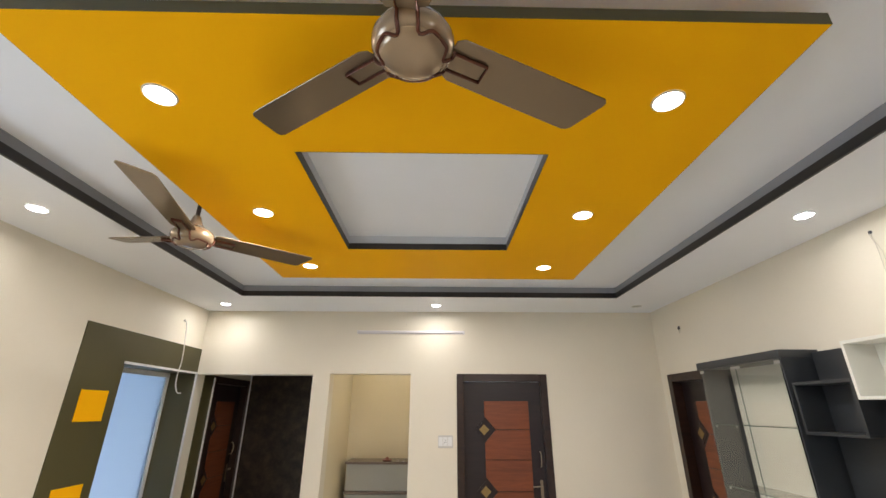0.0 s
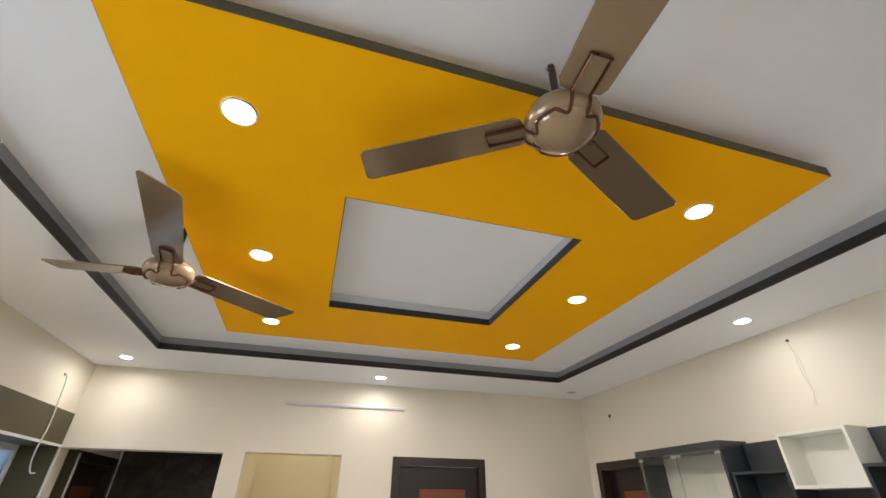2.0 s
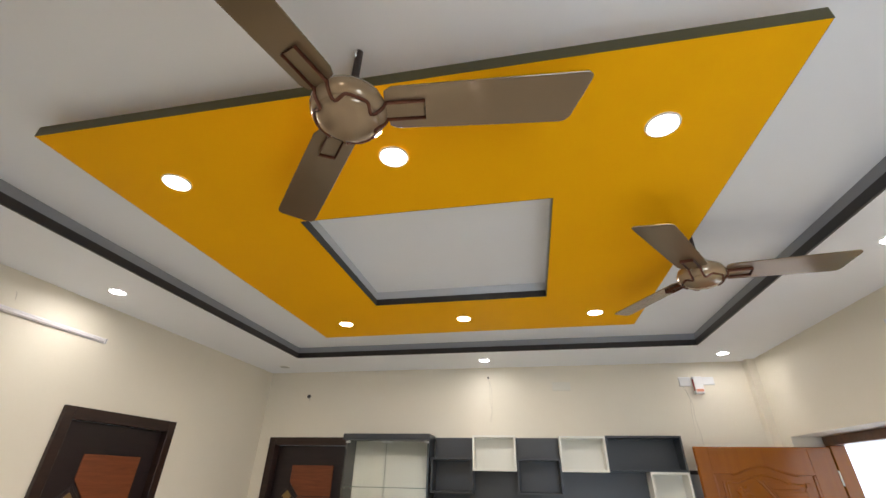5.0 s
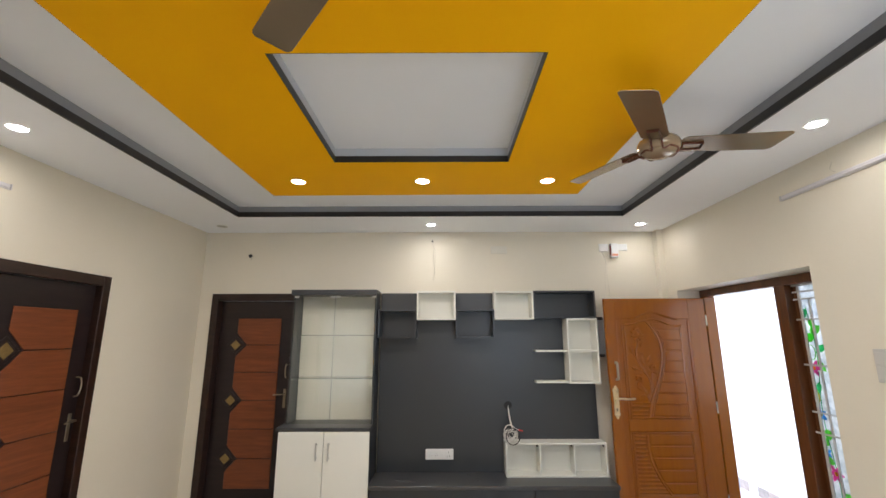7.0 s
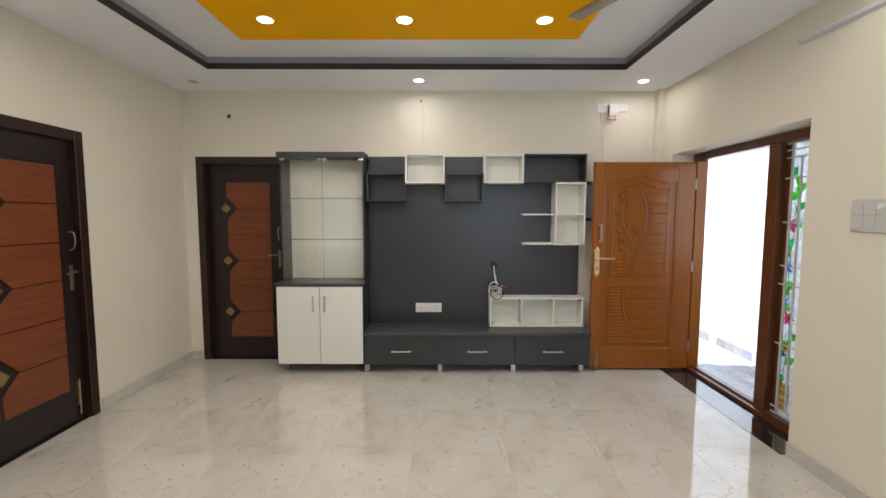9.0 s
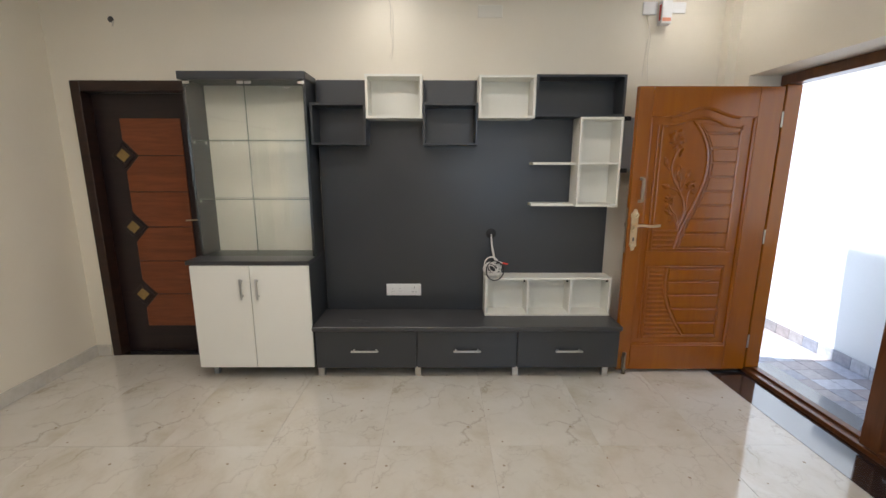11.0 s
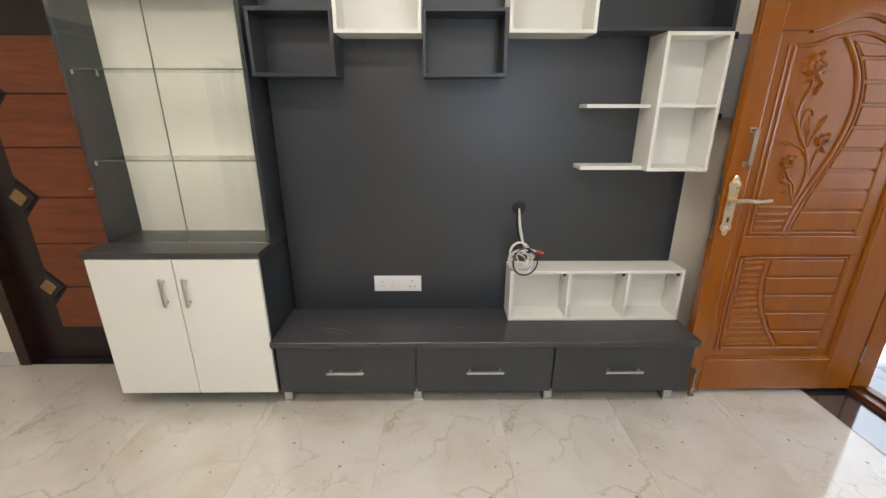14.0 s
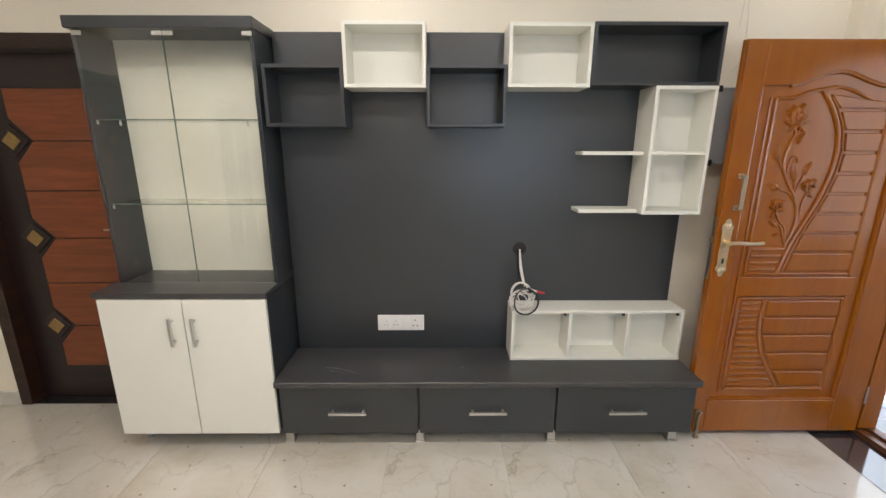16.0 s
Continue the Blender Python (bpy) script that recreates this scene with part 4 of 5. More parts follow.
rows = [1.80, 1.712, 1.617, 1.522, 1.426, 1.33, 1.234, 1.138, 1.042, 0.94]
for zt, zb in zip(rows, rows[1:]):
    zt, zb = zt - 0.007, zb + 0.007
    ztr = min(zt, 1.742)
    carve("slat", [(edge_at(cb, min(zt, 1.79)) - 0.034, min(zt, 1.78)), (-0.357, ztr), (-0.357, zb), (edge_at(cb, zb) - 0.034, zb)], 0.006, bev=0.003)
low = [(0.03, 0.794), (0.036, 0.664), (0.01, 0.536), (-0.055, 0.40), (-0.125, 0.295)]
lb = [tuple(p)[:2] for p in bez([(y, z, 0) for y, z in low], 4)]
bead(lb, 0.0072, flat=1.0)
rows = [0.793, 0.698, 0.60, 0.498, 0.392, 0.296]
for zt, zb in zip(rows, rows[1:]):
    zt, zb = zt - 0.007, zb + 0.007
    carve("slat", [(edge_at(lb, zt) - 0.02, zt), (-0.357, zt), (-0.357, zb), (edge_at(lb, zb) - 0.02, zb)], 0.006, bev=0.003)
for k in range(15):
    z = 0.775 - k * 0.0333
    e2 = edge_at(lb, z)
    part("reed", tube(bmesh.new(), [(LX + 0.0265, 0.148, z), (LX + 0.0265, e2 + 0.014, z)], 0.0125, 8), TEAK, leaf, smooth=True)
for k in range(4):
    z = 1.055 - k * 0.034
    part("reed", tube(bmesh.new(), [(LX + 0.0265, 0.148, z), (LX + 0.0265, edge_at(cb, z) + 0.016, z)], 0.0125, 8), TEAK, leaf, smooth=True)


def petal(bm, y, z, ang, length, width, h=0.009):
    """A domed leaf or petal lying on the sunk field."""
    n = 9
    ca, sa = math.cos(ang), math.sin(ang)
    edge, mid = [], []
    for side in (1, -1):
        for k in range(n):
            t = k / (n - 1) if side == 1 else 1 - k / (n - 1)
            if side == -1 and k in (0, n - 1):
                continue
            w = side * width / 2 * math.sin(math.pi * t ** 0.8)
            edge.append((y + ca * t * length - sa * w, z + sa * t * length + ca * w))
    c = bm.verts.new((LX + 0.0215 - h * 1.6, y + ca * length * 0.45, z + sa * length * 0.45))
    vs = [bm.verts.new((LX + 0.0225, a, b)) for a, b in edge]
    vm = [bm.verts.new((LX + 0.0215 - h * 1.25, y + (a - y) * 0.6 + ca * length * 0.18, z + (b - z) * 0.6 + sa * length * 0.18)) for a, b in edge]
    for i in range(len(vs)):
        j = (i + 1) % len(vs)
        bm.faces.new((vs[i], vs[j], vm[j], vm[i]))
        bm.faces.new((vm[i], vm[j], c))


def vine(points, r, taper=0.6):
    """A rounded stem lying half sunk in the field."""
    pts = bez([(LX + 0.0195, y, z) for y, z in points], 7)
    return part("carved_stem", tube(bmesh.new(), pts, r, 8), TEAK, leaf, "carved stem in relief", smooth=True)


def bud(y, z, ang, r, label):
    """Overlapping cupped petals round a swirled heart."""
    bm = bmesh.new()
    for k, off in enumerate((-1.9, 1.9, -1.15, 1.15, -0.4, 0.4)):
        petal(bm, y + math.cos(ang + off) * r * 0.1, z + math.sin(ang + off) * r * 0.1, ang + off, r * (0.85 + 0.1 * (k % 3)), r * 0.72, 0.008 + 0.0015 * k)
    for k in range(3):
        rr = r * (0.62 - 0.19 * k)
        arc = [(LX + 0.008 - 0.001 * k, y + math.cos(ang + g) * rr, z + math.sin(ang + g) * rr) for g in [(-2.2 + 4.1 * i / 11) + 1.9 * k for i in range(12)]]
        tube(bm, arc, r * 0.075 + 0.001, 6)
    return part("carved_flower", bm, TEAK, leaf, label, smooth=True)


part("carved_flower", lathe(bmesh.new(), [(0.001, 0.0165), (0.02, 0.0155), (0.038, 0.011), (0.05, 0.0)], 24, (0, 0, 0)), TEAK, leaf, "domed heart of the carved rose", smooth=True).matrix_world = Matrix.Translation((LX + 0.0225, 0.05, 1.678)) @ Matrix.Rotation(radians(-90), 4, "Y")
bud(0.05, 1.682, 1.5, 0.058, "carved rose in relief")
bud(-0.076, 1.362, 1.6, 0.040, "carved rosebud in relief")
bud(0.062, 1.268, 1.9, 0.040, "carved rosebud in relief")
vine([(0.047, 1.625), (0.045, 1.60), (0.067, 1.532), (0.069, 1.461), (0.042, 1.396), (0.0, 1.33), (-0.035, 1.25), (-0.04, 1.17), (-0.018, 1.09), (-0.012, 1.075)], 0.0075)
vine([(0.106, 1.50), (0.085, 1.475), (0.069, 1.44)], 0.0045)
vine([(0.035, 1.375), (0.046, 1.445), (0.036, 1.497), (0.012, 1.50), (0.004, 1.475)], 0.0045)
vine([(0.003, 1.392), (-0.002, 1.36), (-0.008, 1.33)], 0.0045)
vine([(-0.036, 1.42), (-0.024, 1.38), (-0.014, 1.335)], 0.0045)
vine([(-0.068, 1.33), (-0.058, 1.295), (-0.055, 1.245), (-0.05, 1.17), (-0.025, 1.10), (-0.014, 1.078)], 0.006)
vine([(0.09, 1.358), (0.061, 1.35), (0.02, 1.335), (-0.012, 1.298)], 0.0055)
vine([(0.062, 1.24), (0.04, 1.20), (0.01, 1.17), (-0.006, 1.12), (-0.012, 1.08)], 0.006)
vine([(0.058, 1.20), (0.045, 1.17), (0.028, 1.173), (0.004, 1.12), (-0.012, 1.078)], 0.005)
for y, z, ty, tz, w in [(0.026, 1.556, 0.0, 1.622, 0.026), (0.10, 1.488, 0.122, 1.565, 0.036), (0.003, 1.385, 0.02, 1.475, 0.038), (-0.034, 1.41, -0.062, 1.485, 0.036), (0.063, 1.352, 0.130, 1.376, 0.040),
                        (0.045, 1.65, 0.112, 1.66, 0.03), (0.04, 1.65, 0.08, 1.61, 0.024), (0.04, 1.66, -0.022, 1.662, 0.026), (0.04, 1.65, 0.012, 1.612, 0.022), (0.046, 1.59, 0.03, 1.635, 0.02), (0.062, 1.25, 0.085, 1.21, 0.022), (-0.012, 1.298, 0.012, 1.345, 0.024),
                        (0.045, 1.168, 0.092, 1.205, 0.026), (0.02, 1.13, 0.062, 1.125, 0.022), (-0.07, 1.34, -0.10, 1.31, 0.022)]:
    bm = bmesh.new()
    L = math.hypot(ty - y, tz - z)
    petal(bm, y, z, math.atan2(tz - z, ty - y), L, w, 0.008)
    tube(bm, [(LX + 0.0085, y + (ty - y) * q, z + (tz - z) * q) for q in (0.05, 0.4, 0.85)], 0.0018, 6)
    part("carved_leaf", bm, TEAK, leaf, "carved leaf in relief", smooth=True)
# lever lock, pull, bolt, hinges
yc = 0.298
half = [(0.004, 0.922), (0.013, 0.932), (0.014, 0.946), (0.026, 0.953), (0.027, 0.968), (0.022, 0.982), (0.024, 1.02), (0.024, 1.15), (0.029, 1.168), (0.027, 1.182), (0.015, 1.19), (0.013, 1.203), (0.004, 1.213)]
out = [(yc + w, z) for w, z in half] + [(yc - w, z) for w, z in half[::-1]]
lock = part("door_handle", prism(bmesh.new(), out, LX - 0.0005, LX - 0.006, lambda y, z, x: (x, y, z)), BRASS, leaf, "ornate brass lever handle", bevel=0.002)
bm = bmesh.new()
tube(bm, [(LX - 0.006, yc, 1.10), (LX - 0.045, yc, 1.10)], 0.010, 12)
tube(bm, bez([(LX - 0.045, yc + 0.008, 1.10), (LX - 0.048, yc - 0.04, 1.103), (LX - 0.048, yc - 0.10, 1.098), (LX - 0.046, yc - 0.155, 1.102)], 5), 0.0095, 10)
part("lever", bm, BRASS, lock, smooth=True)
for z in (0.958, 1.178):
    part("scroll", lathe(bmesh.new(), [(0.001, 0.004), (0.009, 0.0035), (0.014, 0.0)], 12, (0, 0, 0)), BRASS, lock, smooth=True).matrix_world = Matrix.Translation((LX - 0.0055, yc, z)) @ Matrix.Rotation(radians(-90), 4, "Y")
part("keyhole", box(bmesh.new(), LX - 0.0075, LX - 0.0062, yc - 0.005, yc + 0.005, 0.99, 1.015), BLACK_PLASTIC, lock)
bm = bmesh.new()
for z in (1.262, 1.412):
    box(bm, LX - 0.004, LX - 0.0005, 0.262, 0.288, z - 0.008, z + 0.014)
    box(bm, LX - 0.03, LX - 0.004, 0.269, 0.281, z - 0.003, z + 0.008)
box(bm, LX - 0.036, LX - 0.030, 0.265, 0.285, 1.262, 1.42)
part("pull_handle", bm, ANTIQUE, leaf, "flat antique pull", bevel=0.001)
bm = bmesh.new()
box(bm, LX - 0.004, LX - 0.0005, 0.272, 0.300, 0.035, 0.165)
tube(bm, [(LX - 0.012, 0.286, 0.005), (LX - 0.012, 0.286, 0.15), (LX - 0.03, 0.286, 0.165)], 0.006, 8)
box(bm, LX - 0.02, LX - 0.002, 0.274, 0.298, 0.03, 0.05)
box(bm, LX - 0.022, LX - 0.002, 0.274, 0.298, 0.0, 0.012)
part("tower_bolt", bm, AGED, leaf, "aged brass door bolt")
bm = bmesh.new()
box(bm, LX + 0.022, LX + 0.042, 0.3385, 0.341, 0.90, 1.22)
box(bm, LX + 0.026, LX + 0.036, 0.341, 0.350, 1.09, 1.115)
part("lock_edge", bm, ANTIQUE, leaf, "lock face plate")
for z in (0.25, 1.02, 1.80):
    bm = bmesh.new()
    tube(bm, [(LX + 0.002, -0.6145, z - 0.05), (LX + 0.002, -0.6145, z + 0.05)], 0.0045, 8)
    box(bm, LX - 0.001, LX + 0.001, -0.6118, -0.606, z - 0.05, z + 0.05)
    part("hinge", bm, ANTIQUE, leaf, "dull brass hinge")

# sidelight window with grille and painted flowers
def translucent(name, c, k=0.75):
    m, t, b = node_mat(name)
    tr = t.nodes.new("ShaderNodeBsdfTranslucent")
    tr.inputs[0].default_value = (*c, 1)
    b.inputs["Base Color"].default_value = (*c, 1)
    b.inputs["Roughness"].default_value = 0.2
    mix = t.nodes.new("ShaderNodeMixShader")
    mix.inputs[0].default_value = k
    n = N(t, "ShaderNodeTexNoise", Scale=24.0, Detail=3.0)
    co = N(t, "ShaderNodeTexCoord")
    t.links.new(co.outputs["Object"], n.inputs["Vector"])
    r = ramp(t, [(0.3, shade(c, 0.7)), (0.7, shade(c, 1.15))])
    t.links.new(n.outputs[0], r.inputs[0])
    t.links.new(r.outputs[0], tr.inputs[0])
    t.links.new(b.outputs[0], mix.inputs[1])
    t.links.new(tr.outputs[0], mix.inputs[2])
    t.links.new(mix.outputs[0], t.nodes["Material Output"].inputs[0])
    return m


PANE = translucent("frosted white pane", (0.90, 0.96, 0.97), 0.92)
P_GREEN = translucent("green glass paint", (0.36, 0.95, 0.22), 0.9)
P_DGREEN = translucent("dark green glass paint", (0.16, 0.72, 0.34), 0.9)
P_PINK = translucent("pink glass paint", (1.0, 0.22, 0.55), 0.9)
P_YELLOW = translucent("yellow glass paint", (1.0, 0.75, 0.10), 0.9)
P_BLUE = translucent("blue glass paint", (0.2, 0.55, 1.0), 0.9)
P_BROWN = translucent("brown glass paint", (0.75, 0.58, 0.14), 0.9)
P_ORANGE = translucent("orange glass paint", (0.80, 0.22, 0.06))
w2 = new("window_2")
tagged(w2, "narrow sidelight window with flowers painted on frosted glass behind a grille", kind="structure")
PY = -0.693
pane = slab("pane", (0.667, 1.063, PY - 0.004, PY, 0.062, 2.018), PANE, w2, "frosted glass pane")
rng = random.Random(5)


def paint(name, outline, mat, lift):
    return part(name, prism(bmesh.new(), outline, PY + lift, PY + lift + 0.0008, lambda x, z, y: (x, y, z)), mat, pane)


leaf_layer = []


def leafshape(x, z, a, l, w, mat, lift=0.001):
    """One flat painted leaf; every leaf lies a hair above the one before."""
    lift += 0.00006 * (len(leaf_layer) % 30)
    leaf_layer.append(mat)
    pts = []
    for k in range(12):
        t = k / 6 if k <= 6 else (12 - k) / 6
        sgn = 1 if k <= 6 else -1
        v = sgn * w / 2 * math.sin(math.pi * t ** 0.8) * (1 if 0 < k < 12 and k != 6 else 0)
        pts.append((x + math.cos(a) * t * l - math.sin(a) * v, z + math.sin(a) * t * l + math.cos(a) * v))
    paint("painted_leaf", pts, mat, lift)


def blossom(x, z, r, mat, n=6, core=None):
    pts = []
    for k in range(n * 4):
        a = 6.2832 * k / (n * 4)
        rr = r * (0.72 + 0.28 * math.cos(n * a))
        pts.append((x + rr * math.cos(a), z + rr * math.sin(a)))
    paint("painted_flower", pts, mat, 0.0032)
    paint("painted_flower", [(x + r * 0.25 * math.cos(k), z + r * 0.25 * math.sin(k)) for k in range(6)], core or P_YELLOW, 0.0038)


for ox in (0.0, -0.19):
    sg = 1 if ox == 0 else -1
    m = 0.985 + ox
    vine = [(m + 0.018 * math.sin(z * 7.0 + ox * 20), z) for z in [0.3 + 0.06 * k for k in range(27)]]
    bm = bmesh.new()
    tube(bm, [(x, PY + 0.0012, z) for x, z in vine], 0.0022, 6)
    part("painted_vine", bm, P_DGREEN, pane)
    for z in (1.84, 1.80, 1.74, 1.70, 1.66, 1.62, 1.56, 1.50, 1.36, 1.22, 1.06, 0.97, 0.84, 0.66, 0.60, 0.49, 0.44, 0.36):
        z2 = z + rng.uniform(-0.02, 0.02)
        a = rng.choice((0.4, 2.6, 5.2, 4.2)) + rng.uniform(-0.4, 0.4)
        leafshape(m + 0.018 * math.sin(z2 * 7), z2, a, rng.uniform(0.07, 0.115), rng.uniform(0.042, 0.064), rng.choice((P_GREEN, P_GREEN, P_DGREEN)))
    bm = bmesh.new()
    tube(bm, [(m + 0.02 + 0.03 * math.cos(a / 10 * 6.2832), PY + 0.0015, 1.545 + 0.05 * math.sin(a / 10 * 6.2832)) for a in range(11)], 0.005, 6, 0.3)
    part("painted_vine", bm, P_GREEN, pane)
    blossom(m + 0.022, 1.44, 0.062, P_PINK)
    leafshape(m + 0.035, 1.20, 1.5, 0.13, 0.05, P_YELLOW, 0.002)
    blossom(m + 0.028, 1.135, 0.048, P_BLUE, 5)
    blossom(m + 0.035, 0.895, 0.04, P_BLUE, 5)
    blossom(m - 0.005, 0.776, 0.06, P_PINK)
    blossom(m, 0.565, 0.05, P_YELLOW, 5, P_ORANGE)
    blossom(m + 0.035, 0.30, 0.035, P_ORANGE, 5)
    for k in range(4):
        z0 = 0.10 + k * 0.052
        hw = (0.05, 0.062, 0.066, 0.06)[k]
        paint("painted_basket", [(m + 0.01 - hw, z0), (m + 0.01 + hw, z0), (m + 0.01 + hw * 1.03, z0 + 0.045), (m + 0.01 - hw * 1.03, z0 + 0.045)], P_BROWN, 0.001)
GRILLE = painted("grey white grille paint", (0.60, 0.60, 0.60), 0.35, 0.05, 90, 0.02)
gr = thing("window_grille", (0.86, -0.68, 0.06), "pale grey steel grille in front of the painted sidelight", "window grille")


def bar(a, b, w=0.007):
    bm = bmesh.new()
    box(bm, min(a[0], b[0]) - w, max(a[0], b[0]) + w, -0.684, -0.676, min(a[1], b[1]) - w, max(a[1], b[1]) + w)
    part("bar", bm, GRILLE, gr)


for x, t0, t1 in ((1.016, 0.068, 2.010), (0.94, 0.117, 1.906), (0.862, 0.117, 1.906), (0.77, 0.117, 1.906), (0.685, 0.068, 2.010)):
    bar((x, t0), (x, t1), 0.0075 if 0.7 < x < 1.0 else 0.01)
for z in (2.012, 1.965, 1.913, 1.77, 1.46, 1.149, 1.016, 0.583, 0.11, 0.066):
    bm = bmesh.new()
    box(bm, 0.667, 1.063, -0.6755, -0.6715, z - 0.006, z + 0.006)
    part("bar", bm, GRILLE, gr)

# ---- sockets, switches, wires ----
SWITCH_GREY = painted("off-white switch plastic", (0.60, 0.58, 0.545), 0.35, 0.03, 100, 0.0)
def plate(name, dims, label, category, mat=None):
    t = thing(name, ((dims[0] + dims[1]) / 2, (dims[2] + dims[3]) / 2, dims[4]), label, category)
    slab("face_plate", dims, mat or WHITE_PLASTIC, t, "", 0.003)
    return t


t = plate("wall_socket", (PX - 0.010, PX - 0.0005, 1.778, 2.042, 0.520, 0.613), "white four-module power socket plate on the charcoal panel", "socket")
for k, y in enumerate((1.992, 1.938, 1.882, 1.828)):
    slab("module", (PX - 0.0125, PX - 0.0102, y - 0.023, y + 0.023, 0.535, 0.598), WHITE_PLASTIC, t, "", 0.001)
    if k != 2:
        big = 1.5 if k == 3 else 1.0
        for dy, dz in ((0, 0.013), (-0.008, -0.009), (0.008, -0.009)):
            bm = bmesh.new()
            lathe(bm, [(0.0026 * big, 0.0), (0.0026 * big, 0.0006)], 8)
            for v in bm.verts:
                v.co = Vector((PX - 0.0127 - v.co.z, y + dy * big + v.co.x, 0.565 + dz * big + v.co.y))
            part("pin_hole", bm, BLACK_PLASTIC, t)
    else:
        slab("rocker", (PX - 0.0145, PX - 0.0127, y - 0.012, y + 0.012, 0.55, 0.583), WHITE_PLASTIC, t, "", 0.001)

t = plate("switchboard", (-0.03, 0.287, YS + 0.0005, YS + 0.014, 1.422, 1.592), "large off-white two-row switchboard on the cream wall", "switchboard", SWITCH_GREY)
for r, z in ((0, 1.438), (1, 1.512)):
    for k in range(5):
        x = 0.274 - k * 0.062
        slab("switch", (x - 0.056, x, YS + 0.0145, YS + 0.018, z, z + 0.062), SWITCH_GREY, t, "off-white switch", 0.0015)
kn = part("knob", lathe(bmesh.new(), [(0.016, 0.0), (0.014, 0.012)], 20), WHITE_PLASTIC, t, "round regulator knob", smooth=True)
kn.matrix_basis = Matrix.Translation((0.13, YS + 0.0185, 1.553)) @ Euler((radians(-90), 0, 0)).to_matrix().to_4x4()
t = plate("switchboard", (0.052, 0.195, YN - 0.036, YN - 0.0245, 1.418, 1.528), "off-white socket and switch plate beside the dark door", "switchboard", SWITCH_GREY)
for k in range(3):
    slab("switch", (0.056 + k * 0.045, 0.096 + k * 0.045, YN - 0.039, YN - 0.0365, 1.435, 1.515), WHITE_PLASTIC, t, "", 0.001)
for dx, dz in ((0, 0.012), (-0.008, -0.008), (0.008, -0.008)):
    bm = bmesh.new()
    box(bm, 0.121 + dx - 0.0025, 0.121 + dx + 0.0025, YN - 0.0398, YN - 0.0392, 1.475 + dz - 0.0035, 1.475 + dz + 0.0035)
    part("pin_hole", bm, BLACK_PLASTIC, t)
# junction plates, bell and wires high on the east wall
t = plate("junction_plate", (XE - 0.012, XE - 0.0005, 0.132, 0.232, 2.525, 2.607), "square white junction plate near the ceiling", "junction box")
t = plate("junction_plate", (XE - 0.010, XE - 0.0005, -0.065, 0.035, 2.535, 2.605), "white junction plate next to the door bell", "junction box")
t = plate("door_bell", (XE - 0.055, XE - 0.0005, 0.05, 0.122, 2.455, 2.602), "white door bell box with an orange lower edge", "door bell")
slab("orange_edge", (XE - 0.0565, XE - 0.0552, 0.056, 0.116, 2.470, 2.492), ORANGE_PLASTIC, t, "muted orange lower edge")
slab("red_mark", (XE - 0.045, XE - 0.02, 0.1222, 0.1232, 2.48, 2.58), RED_PLASTIC, t)
PAINTED_PLATE = painted("painted-over plate", (0.76, 0.73, 0.64), 0.4, 0.02, 100, 0.0)
HOLE_GREY = painted("dark grey conduit ring", (0.06, 0.06, 0.06), 0.6, 0.1, 100, 0.0)
WIRE = painted("pale wire", (0.60, 0.555, 0.47), 0.5, 0.05, 100, 0.0)
t = plate("blank_plate", (XE - 0.006, XE - 0.0005, 1.20, 1.37, 2.505, 2.585), "faint white blank plate high on the cream wall", "blank plate", PAINTED_PLATE)
WIRE_WHITE = painted("white cable", (0.72, 0.70, 0.66), 0.4, 0.05, 100, 0.0)


def wire(lines, at, label, mat=None, hole=None, r=0.0014):
    w = thing("hanging_wire", at, label, "wire")
    for ln in lines:
        part("strand", tube(bmesh.new(), bez(ln, 6), r, 6), mat or WIRE, w, smooth=True)
    if hole:
        x0, x1, y0, y1, z0, z1 = hole
        ob = part("outlet_hole", lathe(bmesh.new(), [(z1 - z0 - 0.012, 0.0), (z1 - z0 - 0.012, 0.003), (z1 - z0 - 0.015, 0.0035)] if z1 - z0 > 0.03 else [(0.010, 0.0), (0.010, 0.003), (0.006, 0.0035)], 16), HOLE_GREY, w, "round dark grey conduit ring", smooth=True)
        ob.matrix_basis = Matrix.Translation((x1 - 0.001, (y0 + y1) / 2, (z0 + z1) / 2)) @ Matrix.Rotation(radians(-90), 4, "Y")
    return w


X = XE - 0.012
wire([[(XE, 1.986, 2.635), (X, 1.985, 2.62), (X, 1.972, 2.56), (X, 1.975, 2.42), (X, 1.96, 2.32), (X, 1.985, 2.24)],
      [(XE, 1.986, 2.635), (X, 1.978, 2.60), (X, 1.955, 2.52), (X, 1.958, 2.38), (X, 1.962, 2.28), (X, 1.975, 2.23)]],
     (XE, 1.985, 2.64), "thin twin wire hanging from a small hole on the cream wall", None, (XE - 0.003, XE + 0.001, 1.979, 1.993, 2.632, 2.648))
wire([[(XE, 3.892, 2.475), (X, 3.885, 2.46), (X, 3.89, 2.44)]], (XE, 3.89, 2.49), "short wire stub in a round conduit hole above the dark door", None, (XE - 0.003, XE + 0.001, 3.89, 3.918, 2.471, 2.503), 0.005)
wire([[(XE - 0.004, 0.205, 2.53), (X, 0.20, 2.50), (X, 0.175, 2.42), (X, 0.19, 2.30), (X, 0.20, 2.12)],
      [(XE - 0.004, 0.20, 2.53), (X, 0.185, 2.45), (X, 0.165, 2.38), (X, 0.172, 2.25), (X, 0.16, 2.10), (X, 0.17, 1.96), (X, 0.21, 1.92)]],
     (XE, 0.2, 2.53), "thin wires hanging from the junction plate behind the door", WIRE)
XX = XW + 0.02
